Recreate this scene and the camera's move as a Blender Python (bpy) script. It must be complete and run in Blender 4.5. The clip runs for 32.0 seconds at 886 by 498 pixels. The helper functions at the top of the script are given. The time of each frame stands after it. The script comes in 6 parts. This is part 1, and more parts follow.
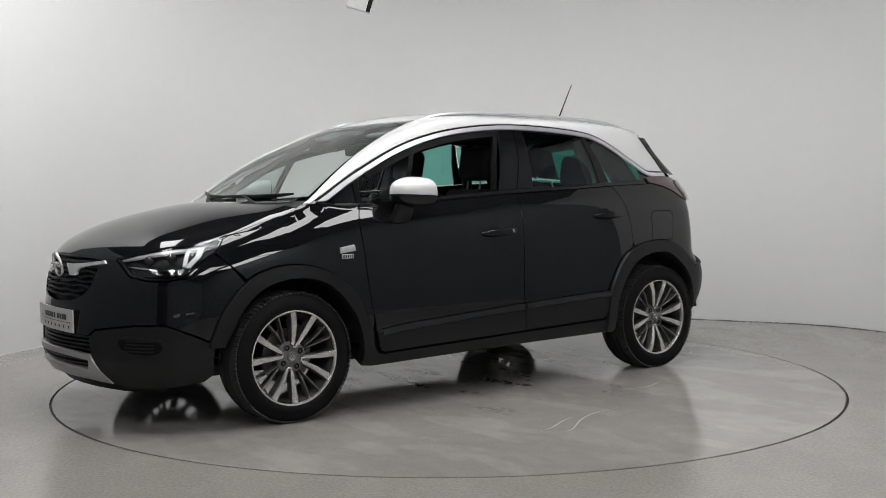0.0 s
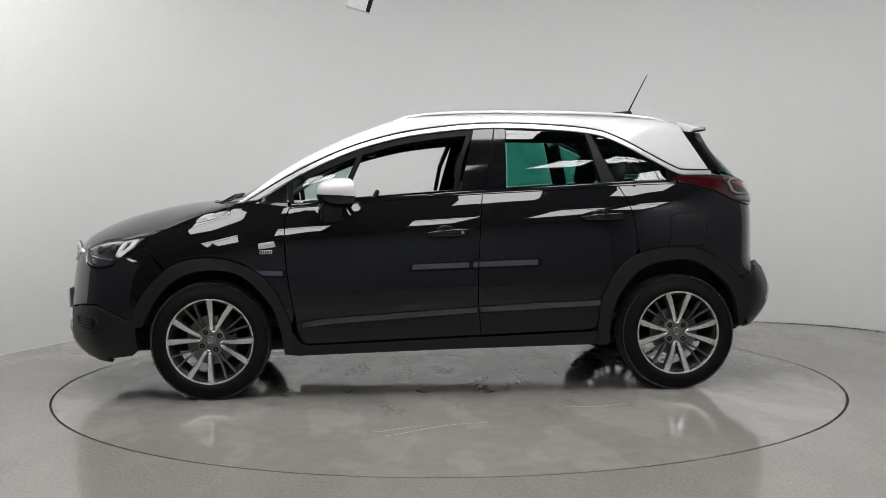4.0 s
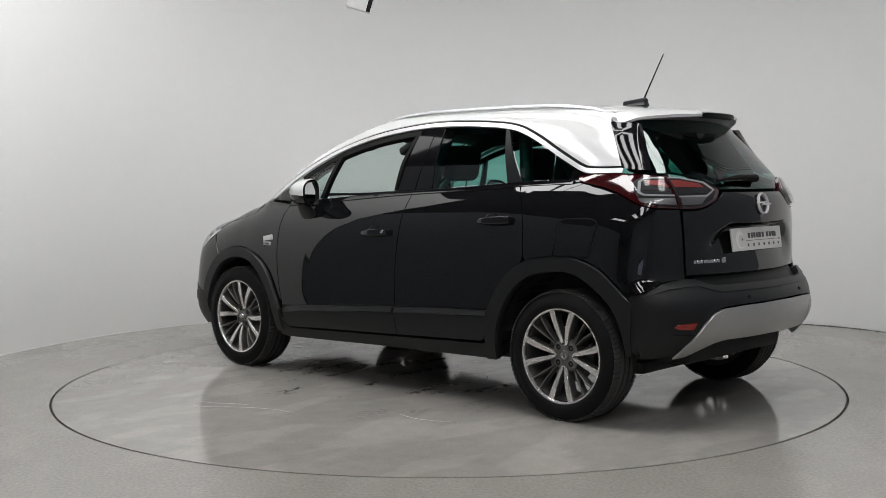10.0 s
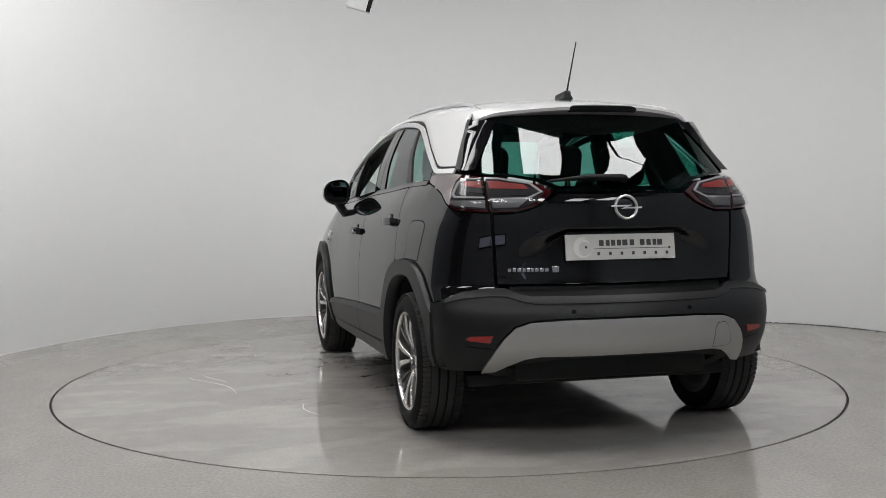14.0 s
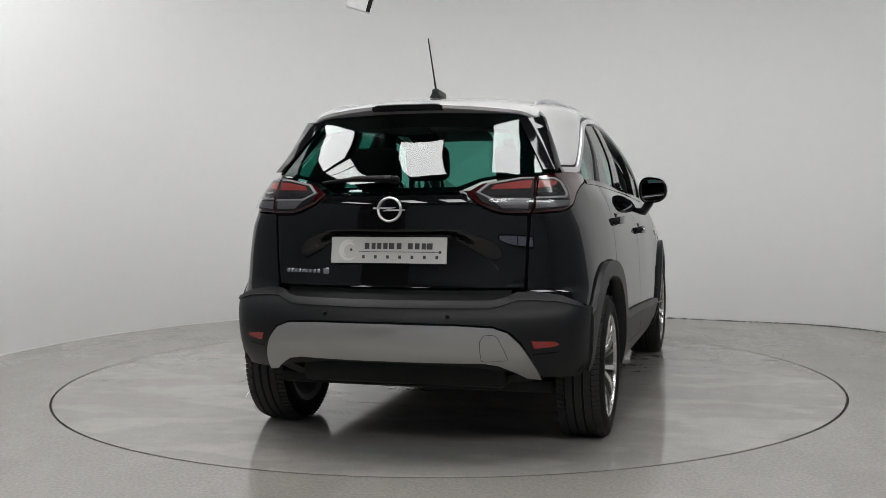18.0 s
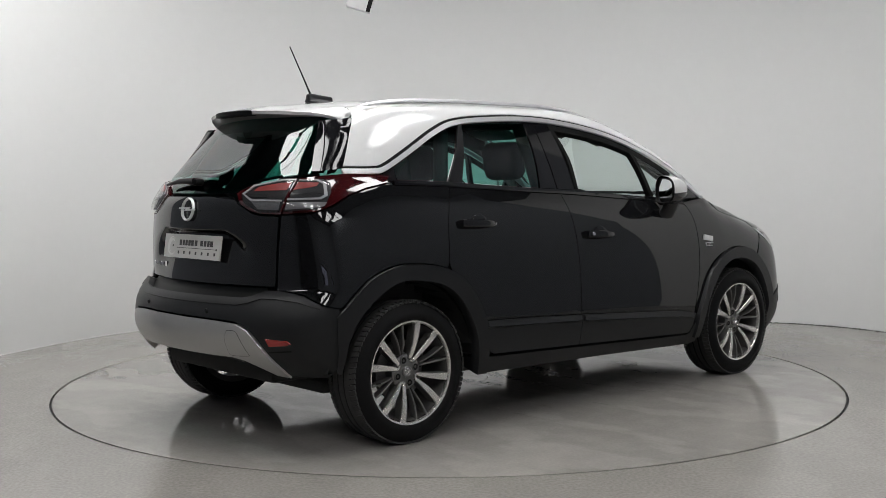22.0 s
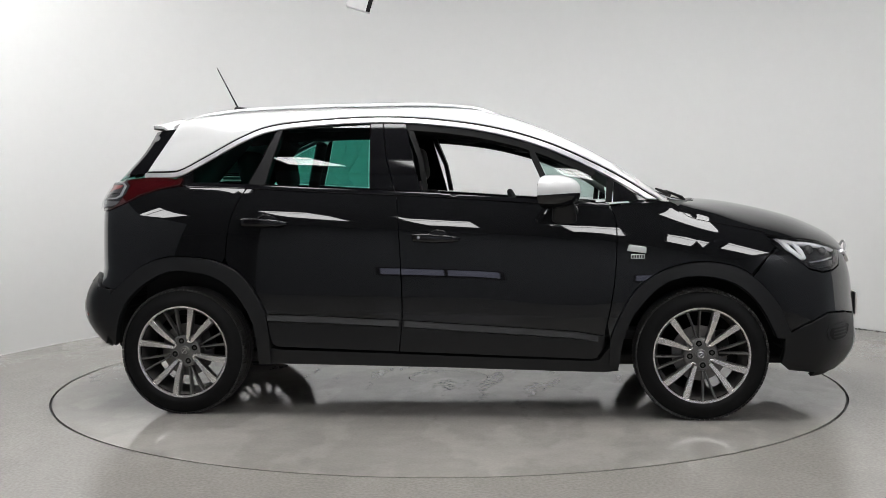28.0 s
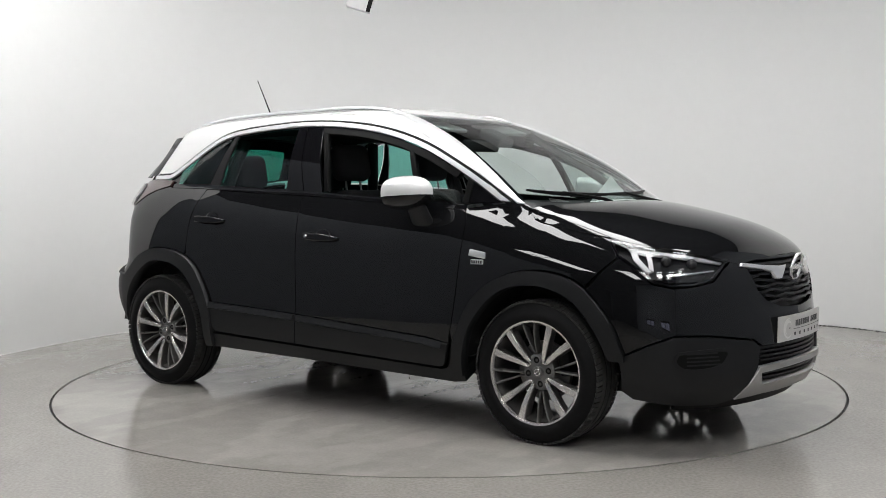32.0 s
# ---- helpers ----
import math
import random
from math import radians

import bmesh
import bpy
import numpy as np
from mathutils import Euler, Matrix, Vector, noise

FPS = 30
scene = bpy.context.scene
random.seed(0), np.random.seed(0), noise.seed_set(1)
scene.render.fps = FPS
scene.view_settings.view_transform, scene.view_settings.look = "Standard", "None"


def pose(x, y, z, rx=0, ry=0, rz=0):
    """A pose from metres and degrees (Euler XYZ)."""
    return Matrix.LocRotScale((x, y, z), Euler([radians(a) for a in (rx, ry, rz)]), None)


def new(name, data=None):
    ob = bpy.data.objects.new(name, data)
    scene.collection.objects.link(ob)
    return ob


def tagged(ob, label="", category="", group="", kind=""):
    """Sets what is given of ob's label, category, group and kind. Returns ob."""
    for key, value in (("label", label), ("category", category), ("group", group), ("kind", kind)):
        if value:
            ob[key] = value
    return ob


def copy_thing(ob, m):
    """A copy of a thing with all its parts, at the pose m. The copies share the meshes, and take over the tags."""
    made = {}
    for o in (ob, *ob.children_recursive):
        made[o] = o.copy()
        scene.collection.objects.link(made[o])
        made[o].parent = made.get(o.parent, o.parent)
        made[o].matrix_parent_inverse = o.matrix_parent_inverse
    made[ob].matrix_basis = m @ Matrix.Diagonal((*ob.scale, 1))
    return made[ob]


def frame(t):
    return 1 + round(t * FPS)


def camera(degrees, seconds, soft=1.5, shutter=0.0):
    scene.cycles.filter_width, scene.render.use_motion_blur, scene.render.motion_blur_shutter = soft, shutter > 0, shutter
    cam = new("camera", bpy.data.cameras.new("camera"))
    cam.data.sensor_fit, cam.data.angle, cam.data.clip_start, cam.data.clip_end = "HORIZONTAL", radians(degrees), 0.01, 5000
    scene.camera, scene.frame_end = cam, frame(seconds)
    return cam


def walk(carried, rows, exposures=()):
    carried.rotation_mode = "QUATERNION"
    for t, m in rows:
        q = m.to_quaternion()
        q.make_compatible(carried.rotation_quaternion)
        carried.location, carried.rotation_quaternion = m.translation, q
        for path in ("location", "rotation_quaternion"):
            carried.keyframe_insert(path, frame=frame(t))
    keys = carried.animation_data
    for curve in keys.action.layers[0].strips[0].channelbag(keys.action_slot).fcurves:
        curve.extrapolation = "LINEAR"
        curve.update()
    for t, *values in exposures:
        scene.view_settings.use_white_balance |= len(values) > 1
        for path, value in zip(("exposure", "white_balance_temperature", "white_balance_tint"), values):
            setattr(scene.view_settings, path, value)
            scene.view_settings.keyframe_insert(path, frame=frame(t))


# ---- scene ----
# ---------- camera: a fixed tripod camera looking over the turntable ----------
cam = camera(44.87, 32.0, soft=0.7)
EYE = pose(-0.026, -6.461, 1.145) @ pose(0, 0, 0, 90 - 3.241) @ pose(0, 0, 0, 0, 0, -0.451)
walk(cam, [(0, EYE), (32, EYE)], [(0, 0.0), (21.5, 0.0), (23, 0.08), (24, 0.11), (25, 0.24), (27.5, 0.28), (32, 0.28)])


def turn(t):
    """Heading of the turntable in degrees at t seconds."""
    u = t - 16
    return 89.2655 - 7.93657 * u + 0.0046104 * u ** 2 - 6.1e-6 * u ** 3 - 1.267e-5 * u ** 4


CAR_ON_TABLE = pose(0.047, -0.298, 0)
# ---------- light ----------
world = bpy.data.worlds.new("world")
scene.world = world
world.use_nodes = True
world.node_tree.nodes["Background"].inputs[0].default_value = (0.8, 0.85, 1, 1)
world.node_tree.nodes["Background"].inputs[1].default_value = 0.02
# ---------- materials ----------
def material(name, colour, rough, metal=0.0, coat=0.0, vary=0.0, grain=0.0, scale=40.0, specular=0.5, rough_vary=0.0):
    """A plain surface with colour variation, roughness variation and fine relief, in object space."""
    m = bpy.data.materials.new(name)
    m.use_nodes = True
    n, l = m.node_tree.nodes, m.node_tree.links
    b = n["Principled BSDF"]
    b.inputs["Base Color"].default_value = (*colour, 1)
    b.inputs["Roughness"].default_value = rough
    b.inputs["Metallic"].default_value = metal
    b.inputs["Coat Weight"].default_value = coat
    b.inputs["Coat Roughness"].default_value = 0.02
    b.inputs["Specular IOR Level"].default_value = specular
    if vary or grain or rough_vary:
        co = n.new("ShaderNodeTexCoord")
        tex = n.new("ShaderNodeTexNoise")
        tex.inputs["Scale"].default_value = scale
        tex.inputs["Detail"].default_value = 6
        l.new(co.outputs["Object"], tex.inputs["Vector"])
    if vary:
        big = n.new("ShaderNodeTexNoise")
        big.inputs["Scale"].default_value = scale / 12
        big.inputs["Detail"].default_value = 4
        l.new(co.outputs["Object"], big.inputs["Vector"])
        add = n.new("ShaderNodeMath")
        add.operation = "ADD"
        l.new(tex.outputs["Fac"], add.inputs[0])
        l.new(big.outputs["Fac"], add.inputs[1])
        mix = n.new("ShaderNodeMapRange")
        mix.inputs[1].default_value, mix.inputs[2].default_value = 0.6, 1.4
        mix.inputs[3].default_value, mix.inputs[4].default_value = 1 - vary, 1 + vary
        l.new(add.outputs[0], mix.inputs[0])
        mul = n.new("ShaderNodeVectorMath")
        mul.operation = "SCALE"
        mul.inputs[0].default_value = colour
        l.new(mix.outputs[0], mul.inputs["Scale"])
        l.new(mul.outputs[0], b.inputs["Base Color"])
    if rough_vary:
        rr = n.new("ShaderNodeMapRange")
        rr.inputs[1].default_value, rr.inputs[2].default_value = 0.3, 0.7
        rr.inputs[3].default_value, rr.inputs[4].default_value = max(0, rough - rough_vary), rough + rough_vary
        l.new(tex.outputs["Fac"], rr.inputs[0])
        l.new(rr.outputs[0], b.inputs["Roughness"])
    if grain:
        bump = n.new("ShaderNodeBump")
        bump.inputs["Strength"].default_value = grain
        bump.inputs["Distance"].default_value = 0.002
        l.new(tex.outputs["Fac"], bump.inputs["Height"])
        l.new(bump.outputs[0], b.inputs["Normal"])
    return m


def pane(name, tint, haze=0.01, head_on=0.075):
    """A thin pane: tinted see-through with a gloss that grows towards grazing angles."""
    m = bpy.data.materials.new(name)
    m.use_nodes = True
    n, l = m.node_tree.nodes, m.node_tree.links
    n.remove(n["Principled BSDF"])
    clear, gloss, lay, mix = n.new("ShaderNodeBsdfTransparent"), n.new("ShaderNodeBsdfGlossy"), n.new("ShaderNodeLayerWeight"), n.new("ShaderNodeMixShader")
    clear.inputs["Color"].default_value = (*tint, 1)
    gloss.inputs["Roughness"].default_value = haze
    lay.inputs["Blend"].default_value = 0.5
    power, scale = n.new("ShaderNodeMath"), n.new("ShaderNodeMath")
    power.operation, power.inputs[1].default_value = "POWER", 5.0
    scale.operation, scale.inputs[1].default_value, scale.inputs[2].default_value = "MULTIPLY_ADD", 0.9, head_on
    l.new(lay.outputs["Facing"], power.inputs[0])
    l.new(power.outputs[0], scale.inputs[0])
    l.new(scale.outputs[0], mix.inputs[0])
    l.new(clear.outputs[0], mix.inputs[1])
    l.new(gloss.outputs[0], mix.inputs[2])
    l.new(mix.outputs[0], n["Material Output"].inputs[0])
    return m


def glowing(name, colour, strength):
    m = bpy.data.materials.new(name)
    m.use_nodes = True
    b = m.node_tree.nodes["Principled BSDF"]
    b.inputs["Base Color"].default_value = (*colour, 1)
    b.inputs["Emission Color"].default_value = (*colour, 1)
    b.inputs["Emission Strength"].default_value = strength
    return m


PAINT = material("black_paint", (0.006, 0.0062, 0.0068), 0.3, coat=1.0, specular=0.0)
WHITE = material("white_paint", (0.66, 0.66, 0.655), 0.3, coat=1.0)
PLASTIC = material("grained_black_plastic", (0.0095, 0.0099, 0.0108), 0.42, vary=0.12, grain=0.15, scale=350, specular=0.28)
GLOSS = material("gloss_black_trim", (0.006, 0.006, 0.007), 0.07)
SEAL = material("black_rubber_seal", (0.004, 0.004, 0.004), 0.45, specular=0.14)
CHROME = material("satin_chrome", (0.72, 0.72, 0.73), 0.3, metal=0.72)
BRIGHT = material("polished_chrome", (0.8, 0.8, 0.81), 0.08, metal=1.0)
SILVER = material("silver_painted_plastic", (0.40, 0.395, 0.385), 0.33, metal=0.6, vary=0.03, scale=200)
RUBBER = material("tyre_rubber", (0.005, 0.005, 0.0053), 0.65, vary=0.25, grain=0.25, scale=120, specular=0.15)
ALLOY = material("machined_alloy", (0.70, 0.68, 0.655), 0.27, metal=0.75, vary=0.03, scale=60)
ALLOY_DARK = material("grey_alloy_pockets", (0.075, 0.073, 0.07), 0.45, metal=0.4, vary=0.1, scale=60)
STEEL = material("brake_disc_steel", (0.24, 0.23, 0.22), 0.4, metal=0.8, vary=0.2, scale=50)
CABIN = material("dark_cabin_plastic", (0.012, 0.012, 0.013), 0.65, vary=0.15, grain=0.2, scale=200)
FABRIC = material("dark_grey_seat_cloth", (0.014, 0.014, 0.015), 0.9, vary=0.25, grain=0.5, scale=260)
LINER = material("grey_roof_lining", (0.12, 0.12, 0.118), 0.9, vary=0.06, scale=120)
UNDER = material("underbody_black", (0.01, 0.01, 0.01), 0.8, vary=0.3, scale=30)
LAMP_RED = material("red_lamp_plastic", (0.034, 0.0025, 0.0035), 0.08, coat=1.0)
LAMP_RED_INNER = material("red_lamp_reflector", (0.22, 0.018, 0.015), 0.35, vary=0.2, scale=150)
REFLECTOR = material("red_reflector", (0.25, 0.014, 0.012), 0.12, vary=0.1, scale=200, coat=0.5)
LAMP_CLEAR = material("clear_lamp_reflector", (0.15, 0.15, 0.155), 0.3, metal=0.6, vary=0.25, scale=90)
LAMP_DARK = material("dark_lamp_housing", (0.014, 0.014, 0.016), 0.35, specular=0.2)
DRL = material("white_light_guide", (0.75, 0.76, 0.78), 0.2)
PLATE = material("pale_grey_plate", (0.56, 0.55, 0.53), 0.35, vary=0.03, scale=120)
INK = material("dark_grey_print", (0.05, 0.05, 0.05), 0.5)
INK_PALE = material("pale_print", (0.72, 0.71, 0.69), 0.45)
PAPER = material("white_paper", (0.82, 0.82, 0.82), 0.7)
GLASS = pane("clear_green_glass", (0.74, 0.84, 0.81))
TINTED = pane("dark_tinted_glass", (0.18, 0.50, 0.43))
LENS = pane("clear_lens", (0.93, 0.93, 0.93), head_on=0.04)
HUB = material("grey_hub_paint", (0.15, 0.147, 0.143), 0.4, metal=0.4, vary=0.06, scale=60)
MIRROR = material("mirror_glass", (0.75, 0.77, 0.78), 0.015, metal=1.0)
LAMP_GREY = material("grey_lamp_projector", (0.03, 0.03, 0.032), 0.2, specular=0.3)
EMBLEM = material("bright_satin_emblem", (0.78, 0.78, 0.78), 0.25, metal=0.6)
LAMP_LINE = material("pale_light_guide", (0.30, 0.30, 0.31), 0.25)
# Visor cloth lightened in place of the reflection across the upper windscreen.
VISOR = material("pale_visor_with_screen_glare", (0.34, 0.34, 0.33), 0.9, vary=0.05, scale=150)
TREAD = material("grey_tread_rubber", (0.022, 0.0215, 0.021), 0.75, vary=0.3, grain=0.3, scale=90)
TINTED_REAR = pane("dark_tinted_rear_glass", (0.10, 0.37, 0.30))
# ---------- the car's shape: one smooth closed form, x forward, y left, z up, from the ground between the axles ----------
class Spline:
    """Natural cubic spline through a few design points, straight beyond its ends."""

    def __init__(self, pts):
        p = np.array(sorted(pts), float)
        self.x, self.y = p[:, 0], p[:, 1]
        n, h = len(p), np.diff(p[:, 0])
        A, r = np.eye(n), np.zeros(n)
        for i in range(1, n - 1):
            A[i, i - 1:i + 2] = h[i - 1], 2 * (h[i - 1] + h[i]), h[i]
            r[i] = 6 * ((self.y[i + 1] - self.y[i]) / h[i] - (self.y[i] - self.y[i - 1]) / h[i - 1])
        self.m = np.linalg.solve(A, r)

    def __call__(self, v):
        v = np.asarray(v, float)
        c = np.clip(v, self.x[0], self.x[-1])
        i = np.clip(np.searchsorted(self.x, c) - 1, 0, len(self.x) - 2)
        x0, x1, y0, y1, m0, m1 = self.x[i], self.x[i + 1], self.y[i], self.y[i + 1], self.m[i], self.m[i + 1]
        h = x1 - x0
        a, b = x1 - c, c - x0
        out = (m0 * a ** 3 + m1 * b ** 3) / (6 * h) + (y0 / h - m0 * h / 6) * a + (y1 / h - m1 * h / 6) * b
        s0 = (self.y[1] - self.y[0]) / (self.x[1] - self.x[0]) - (self.x[1] - self.x[0]) / 6 * (2 * self.m[0] + self.m[1])
        s1 = (self.y[-1] - self.y[-2]) / (self.x[-1] - self.x[-2]) + (self.x[-1] - self.x[-2]) / 6 * (self.m[-2] + 2 * self.m[-1])
        return out + np.minimum(v - self.x[0], 0) * s0 + np.maximum(v - self.x[-1], 0) * s1


TOP = Spline([(2.26, 0.70), (2.16, 0.85), (2.05, 0.918), (1.90, 0.977), (1.75, 1.019), (1.6, 1.051), (1.43, 1.076), (1.29, 1.089),
              (1.115, 1.15), (0.955, 1.244), (0.795, 1.340), (0.635, 1.424), (0.475, 1.495), (0.33, 1.546), (0.2, 1.577), (0.0, 1.597),
              (-0.33, 1.606), (-0.65, 1.607), (-0.98, 1.598), (-1.306, 1.574), (-1.55, 1.54), (-1.75, 1.51)])
SWEEP = Spline([(2.2, 0.10), (1.6, 0.12), (1.3, 0.14), (1.0, 0.06), (0.6, 0.05), (0.2, 0.03), (-0.3, 0.0), (-1.8, 0.0)])
CROWN = Spline([(2.2, 0.16), (1.8, 0.2), (1.6, 0.19), (1.3, 0.07), (1.1, 0.02), (0.7, 0.025), (0.2, 0.08), (-0.5, 0.14), (-1.3, 0.14), (-1.8, 0.14)])
SECTION = Spline([(-0.4, 0.79), (-0.2, 0.838), (0.0, 0.852), (0.2, 0.852), (0.4, 0.847), (0.6, 0.835), (0.7, 0.8245), (0.8, 0.811), (0.9, 0.795), (1.0, 0.775),
                  (1.1, 0.747), (1.2, 0.711), (1.3, 0.668), (1.4, 0.614), (1.5, 0.54)])
NOSE = Spline([(0.1, 2.06), (0.22, 2.16), (0.3, 2.21), (0.4, 2.218), (0.5, 2.215), (0.6, 2.205), (0.7, 2.195), (0.8, 2.17), (0.9, 2.12), (1.0, 2.03), (1.1, 1.9)])
TAIL = Spline([(0.1, -1.72), (0.22, -1.80), (0.3, -1.885), (0.35, -1.94), (0.4, -1.985), (0.46, -2.02), (0.53, -2.032), (0.6, -2.02), (0.66, -1.985), (0.70, -1.948), (0.75, -1.938), (0.85, -1.938),
               (0.95, -1.936), (1.05, -1.929), (1.10, -1.917), (1.14, -1.894), (1.2, -1.856), (1.27, -1.795), (1.35, -1.719), (1.45, -1.629), (1.55, -1.54), (1.65, -1.46)])


def belt_line(x):
    return 1.058 + 0.0578 * (0.85 - x)


def smax(a, b, k):
    return 0.5 * (a + b + np.sqrt((a - b) ** 2 + k * k))


def side_width(x, z):
    zb = belt_line(x)
    r = np.where(z < zb, (z - 0.45) / (zb - 0.45), 1 + z - zb)
    up = np.clip((z - 0.9) / 0.5, 0, 1)
    lo = 1 - np.clip((z - 0.5) / 0.5, 0, 1)
    front = np.maximum(x - 0.7, 0) ** 2
    back = np.maximum(-0.75 - x, 0) ** 2
    # shoulder under the windows, wider along the fender below the bonnet seam
    wing = np.clip((x - 0.75) / 0.4, 0, 1)
    d = np.clip(zb - 0.012 * wing - 0.2 * np.maximum(x - 1.15, 0) - z, 0, 0.8)
    rise = (1 - np.exp(-d / (0.10 - 0.01 * wing))) * np.clip(1 - d / 0.7, 0, 1)
    waist = 0.020 * np.exp(-((r - 1.0) / 0.12) ** 2) * np.clip((x + 1.4) / 0.35, 0, 1) * np.clip((1.1 - x) / 0.4, 0, 1)
    shoulder = (0.026 - 0.008 * np.clip((x - 0.2) / 0.4, 0, 1) + 0.016 * wing) * rise - 0.014 * wing * np.clip(1 - d / 0.3, 0, 1)
    return SECTION(r) + shoulder - waist - (0.045 + 0.1 * up) * front - (0.036 + 0.025 * np.clip((z - 0.7) / 0.3, 0, 1) + 0.105 * np.clip((z - 0.98) / 0.42, 0, 1)) * back + 0.012 * lo


def solid(x, y, z):
    """Negative inside the body."""
    ay2 = y * y
    side = np.abs(y) - side_width(x, z)
    front = 0.93 * (x - NOSE(z) + 0.47 * ay2)
    # sunken field round the rear plate: a sharp upper edge that falls away to both sides
    ya = np.abs(y)
    step = np.clip((0.97 - 0.25 * np.maximum(ya - 0.27, 0) - z) / (0.022 + 0.5 * np.clip(ya - 0.24, 0, 0.3)), 0, 1)
    ends = np.clip((0.54 - ya) / 0.24, 0, 1)
    field = 0.05 * step * step * (3 - 2 * step) * ends * ends * (3 - 2 * ends) * np.clip((z - 0.715) / 0.22, 0, 1)
    back = 0.93 * (TAIL(z) + 0.33 * ay2 + field - x)
    top = 0.9 * (z - TOP(x + SWEEP(x) * ay2) + CROWN(x) * ay2)
    corner = 0.10 - 0.02 * np.clip((-x - 0.8) / 0.4, 0, 1) * np.clip((1.25 - z) / 0.15, 0, 1) * np.clip((z - 0.5) / 0.15, 0, 1)
    return smax(smax(smax(front, back, 0.02), side, corner), top, 0.036 + 0.03 * np.clip((x - 1.0) / 0.3, 0, 1))


def shoot(o, d, reach=3.0, off=0.0):
    """Where rays from inside points o along unit ways d leave the body (offset outwards by off)."""
    at = lambda t: solid(*(o + d * t[:, None]).T) - off
    lo, hi = np.zeros(len(o)), np.full(len(o), reach)
    for _ in range(12):
        mid = (lo + hi) / 2
        inside = at(mid) < 0
        lo, hi = np.where(inside, mid, lo), np.where(inside, hi, mid)
    fa, fz = at(lo), at(hi)
    for _ in range(2):
        mid = np.clip(lo - fa * (hi - lo) / np.where(np.abs(fz - fa) < 1e-12, 1e-12, fz - fa), lo, hi)
        fm = at(mid)
        inside = fm < 0
        lo, fa, hi, fz = np.where(inside, mid, lo), np.where(inside, fm, fa), np.where(inside, hi, mid), np.where(inside, fz, fm)
    return o + d * mid[:, None]


def slope(p):
    """Unit outward normals."""
    e, g = 2e-3, np.zeros_like(p)
    for k in range(3):
        a, b = p.copy(), p.copy()
        a[:, k] += e
        b[:, k] -= e
        g[:, k] = solid(*a.T) - solid(*b.T)
    return g / np.linalg.norm(g, axis=1)[:, None]
# ---------- kit ----------
from functools import lru_cache

from mathutils.geometry import delaunay_2d_cdt


def part(name, bm, mat, parent, label="", smooth=True):
    me = bpy.data.meshes.new(name)
    bm.to_mesh(me)
    bm.free()
    me.materials.append(mat)
    if smooth:
        me.polygons.foreach_set("use_smooth", [True] * len(me.polygons))
        me.set_sharp_from_angle(angle=radians(38))
    ob = new(name, me)
    ob.parent = parent
    if label:
        tagged(ob, label)
    return ob


def block(x, y, z, sx, sy, sz, bevel=0.01, rot=(0, 0, 0), bm=None, seg=2):
    """A bevelled box of that size, centred at x, y, z, into bm."""
    bm = bm or bmesh.new()
    r = bmesh.ops.create_cube(bm, size=1.0)
    bmesh.ops.scale(bm, vec=(sx, sy, sz), verts=r["verts"])
    if bevel:
        es = list({e for v in r["verts"] for e in v.link_edges})
        made = bmesh.ops.bevel(bm, geom=es, offset=bevel, segments=seg, affect="EDGES", profile=0.5)
        vs = list({v for f in made["faces"] for v in f.verts})
        vs = list({v for v in vs} | {v for v in r["verts"] if v.is_valid})
        linked = set(vs)
        for v in vs:
            for e in v.link_edges:
                linked.update(e.verts)
        vs = list(linked)
    else:
        vs = r["verts"]
    bmesh.ops.transform(bm, matrix=pose(x, y, z, *rot), verts=vs)
    return bm


def rod(points, radius, bm=None, seg=10, squash=1.0, caps=True):
    """A round bar along points (a list of 3D points); radius a number or one for each point."""
    bm = bm or bmesh.new()
    pts = [Vector(p) for p in points]
    rad = radius if isinstance(radius, (list, tuple)) else [radius] * len(pts)
    rings, up = [], Vector((0, 0, 1))
    for i, p in enumerate(pts):
        t = (pts[min(i + 1, len(pts) - 1)] - pts[max(i - 1, 0)]).normalized()
        a = t.cross(up)
        a = (a if a.length > 1e-3 else t.cross(Vector((1, 0, 0)))).normalized()
        b = a.cross(t).normalized()
        rings.append([bm.verts.new(p + (a * math.cos(k) + b * math.sin(k) * squash) * rad[i]) for k in (2 * math.pi * j / seg for j in range(seg))])
    for r0, r1 in zip(rings, rings[1:]):
        for j in range(seg):
            bm.faces.new((r0[j], r0[(j + 1) % seg], r1[(j + 1) % seg], r1[j]))
    if caps:
        bm.faces.new(rings[0][::-1])
        bm.faces.new(rings[-1])
    return bm


def lathe(profile, seg=64, bm=None, m=None, closed=False):
    """Turns (radius, y) points about the y axis."""
    bm = bm or bmesh.new()
    rings = []
    for r, y in profile:
        rings.append([bm.verts.new((r * math.cos(a), y, r * math.sin(a))) for a in (2 * math.pi * k / seg for k in range(seg))])
    pairs = list(zip(rings, rings[1:])) + ([(rings[-1], rings[0])] if closed else [])
    for r0, r1 in pairs:
        for j in range(seg):
            bm.faces.new((r0[j], r1[j], r1[(j + 1) % seg], r0[(j + 1) % seg]))
    if m:
        bmesh.ops.transform(bm, matrix=m, verts=[v for r in rings for v in r])
    return bm


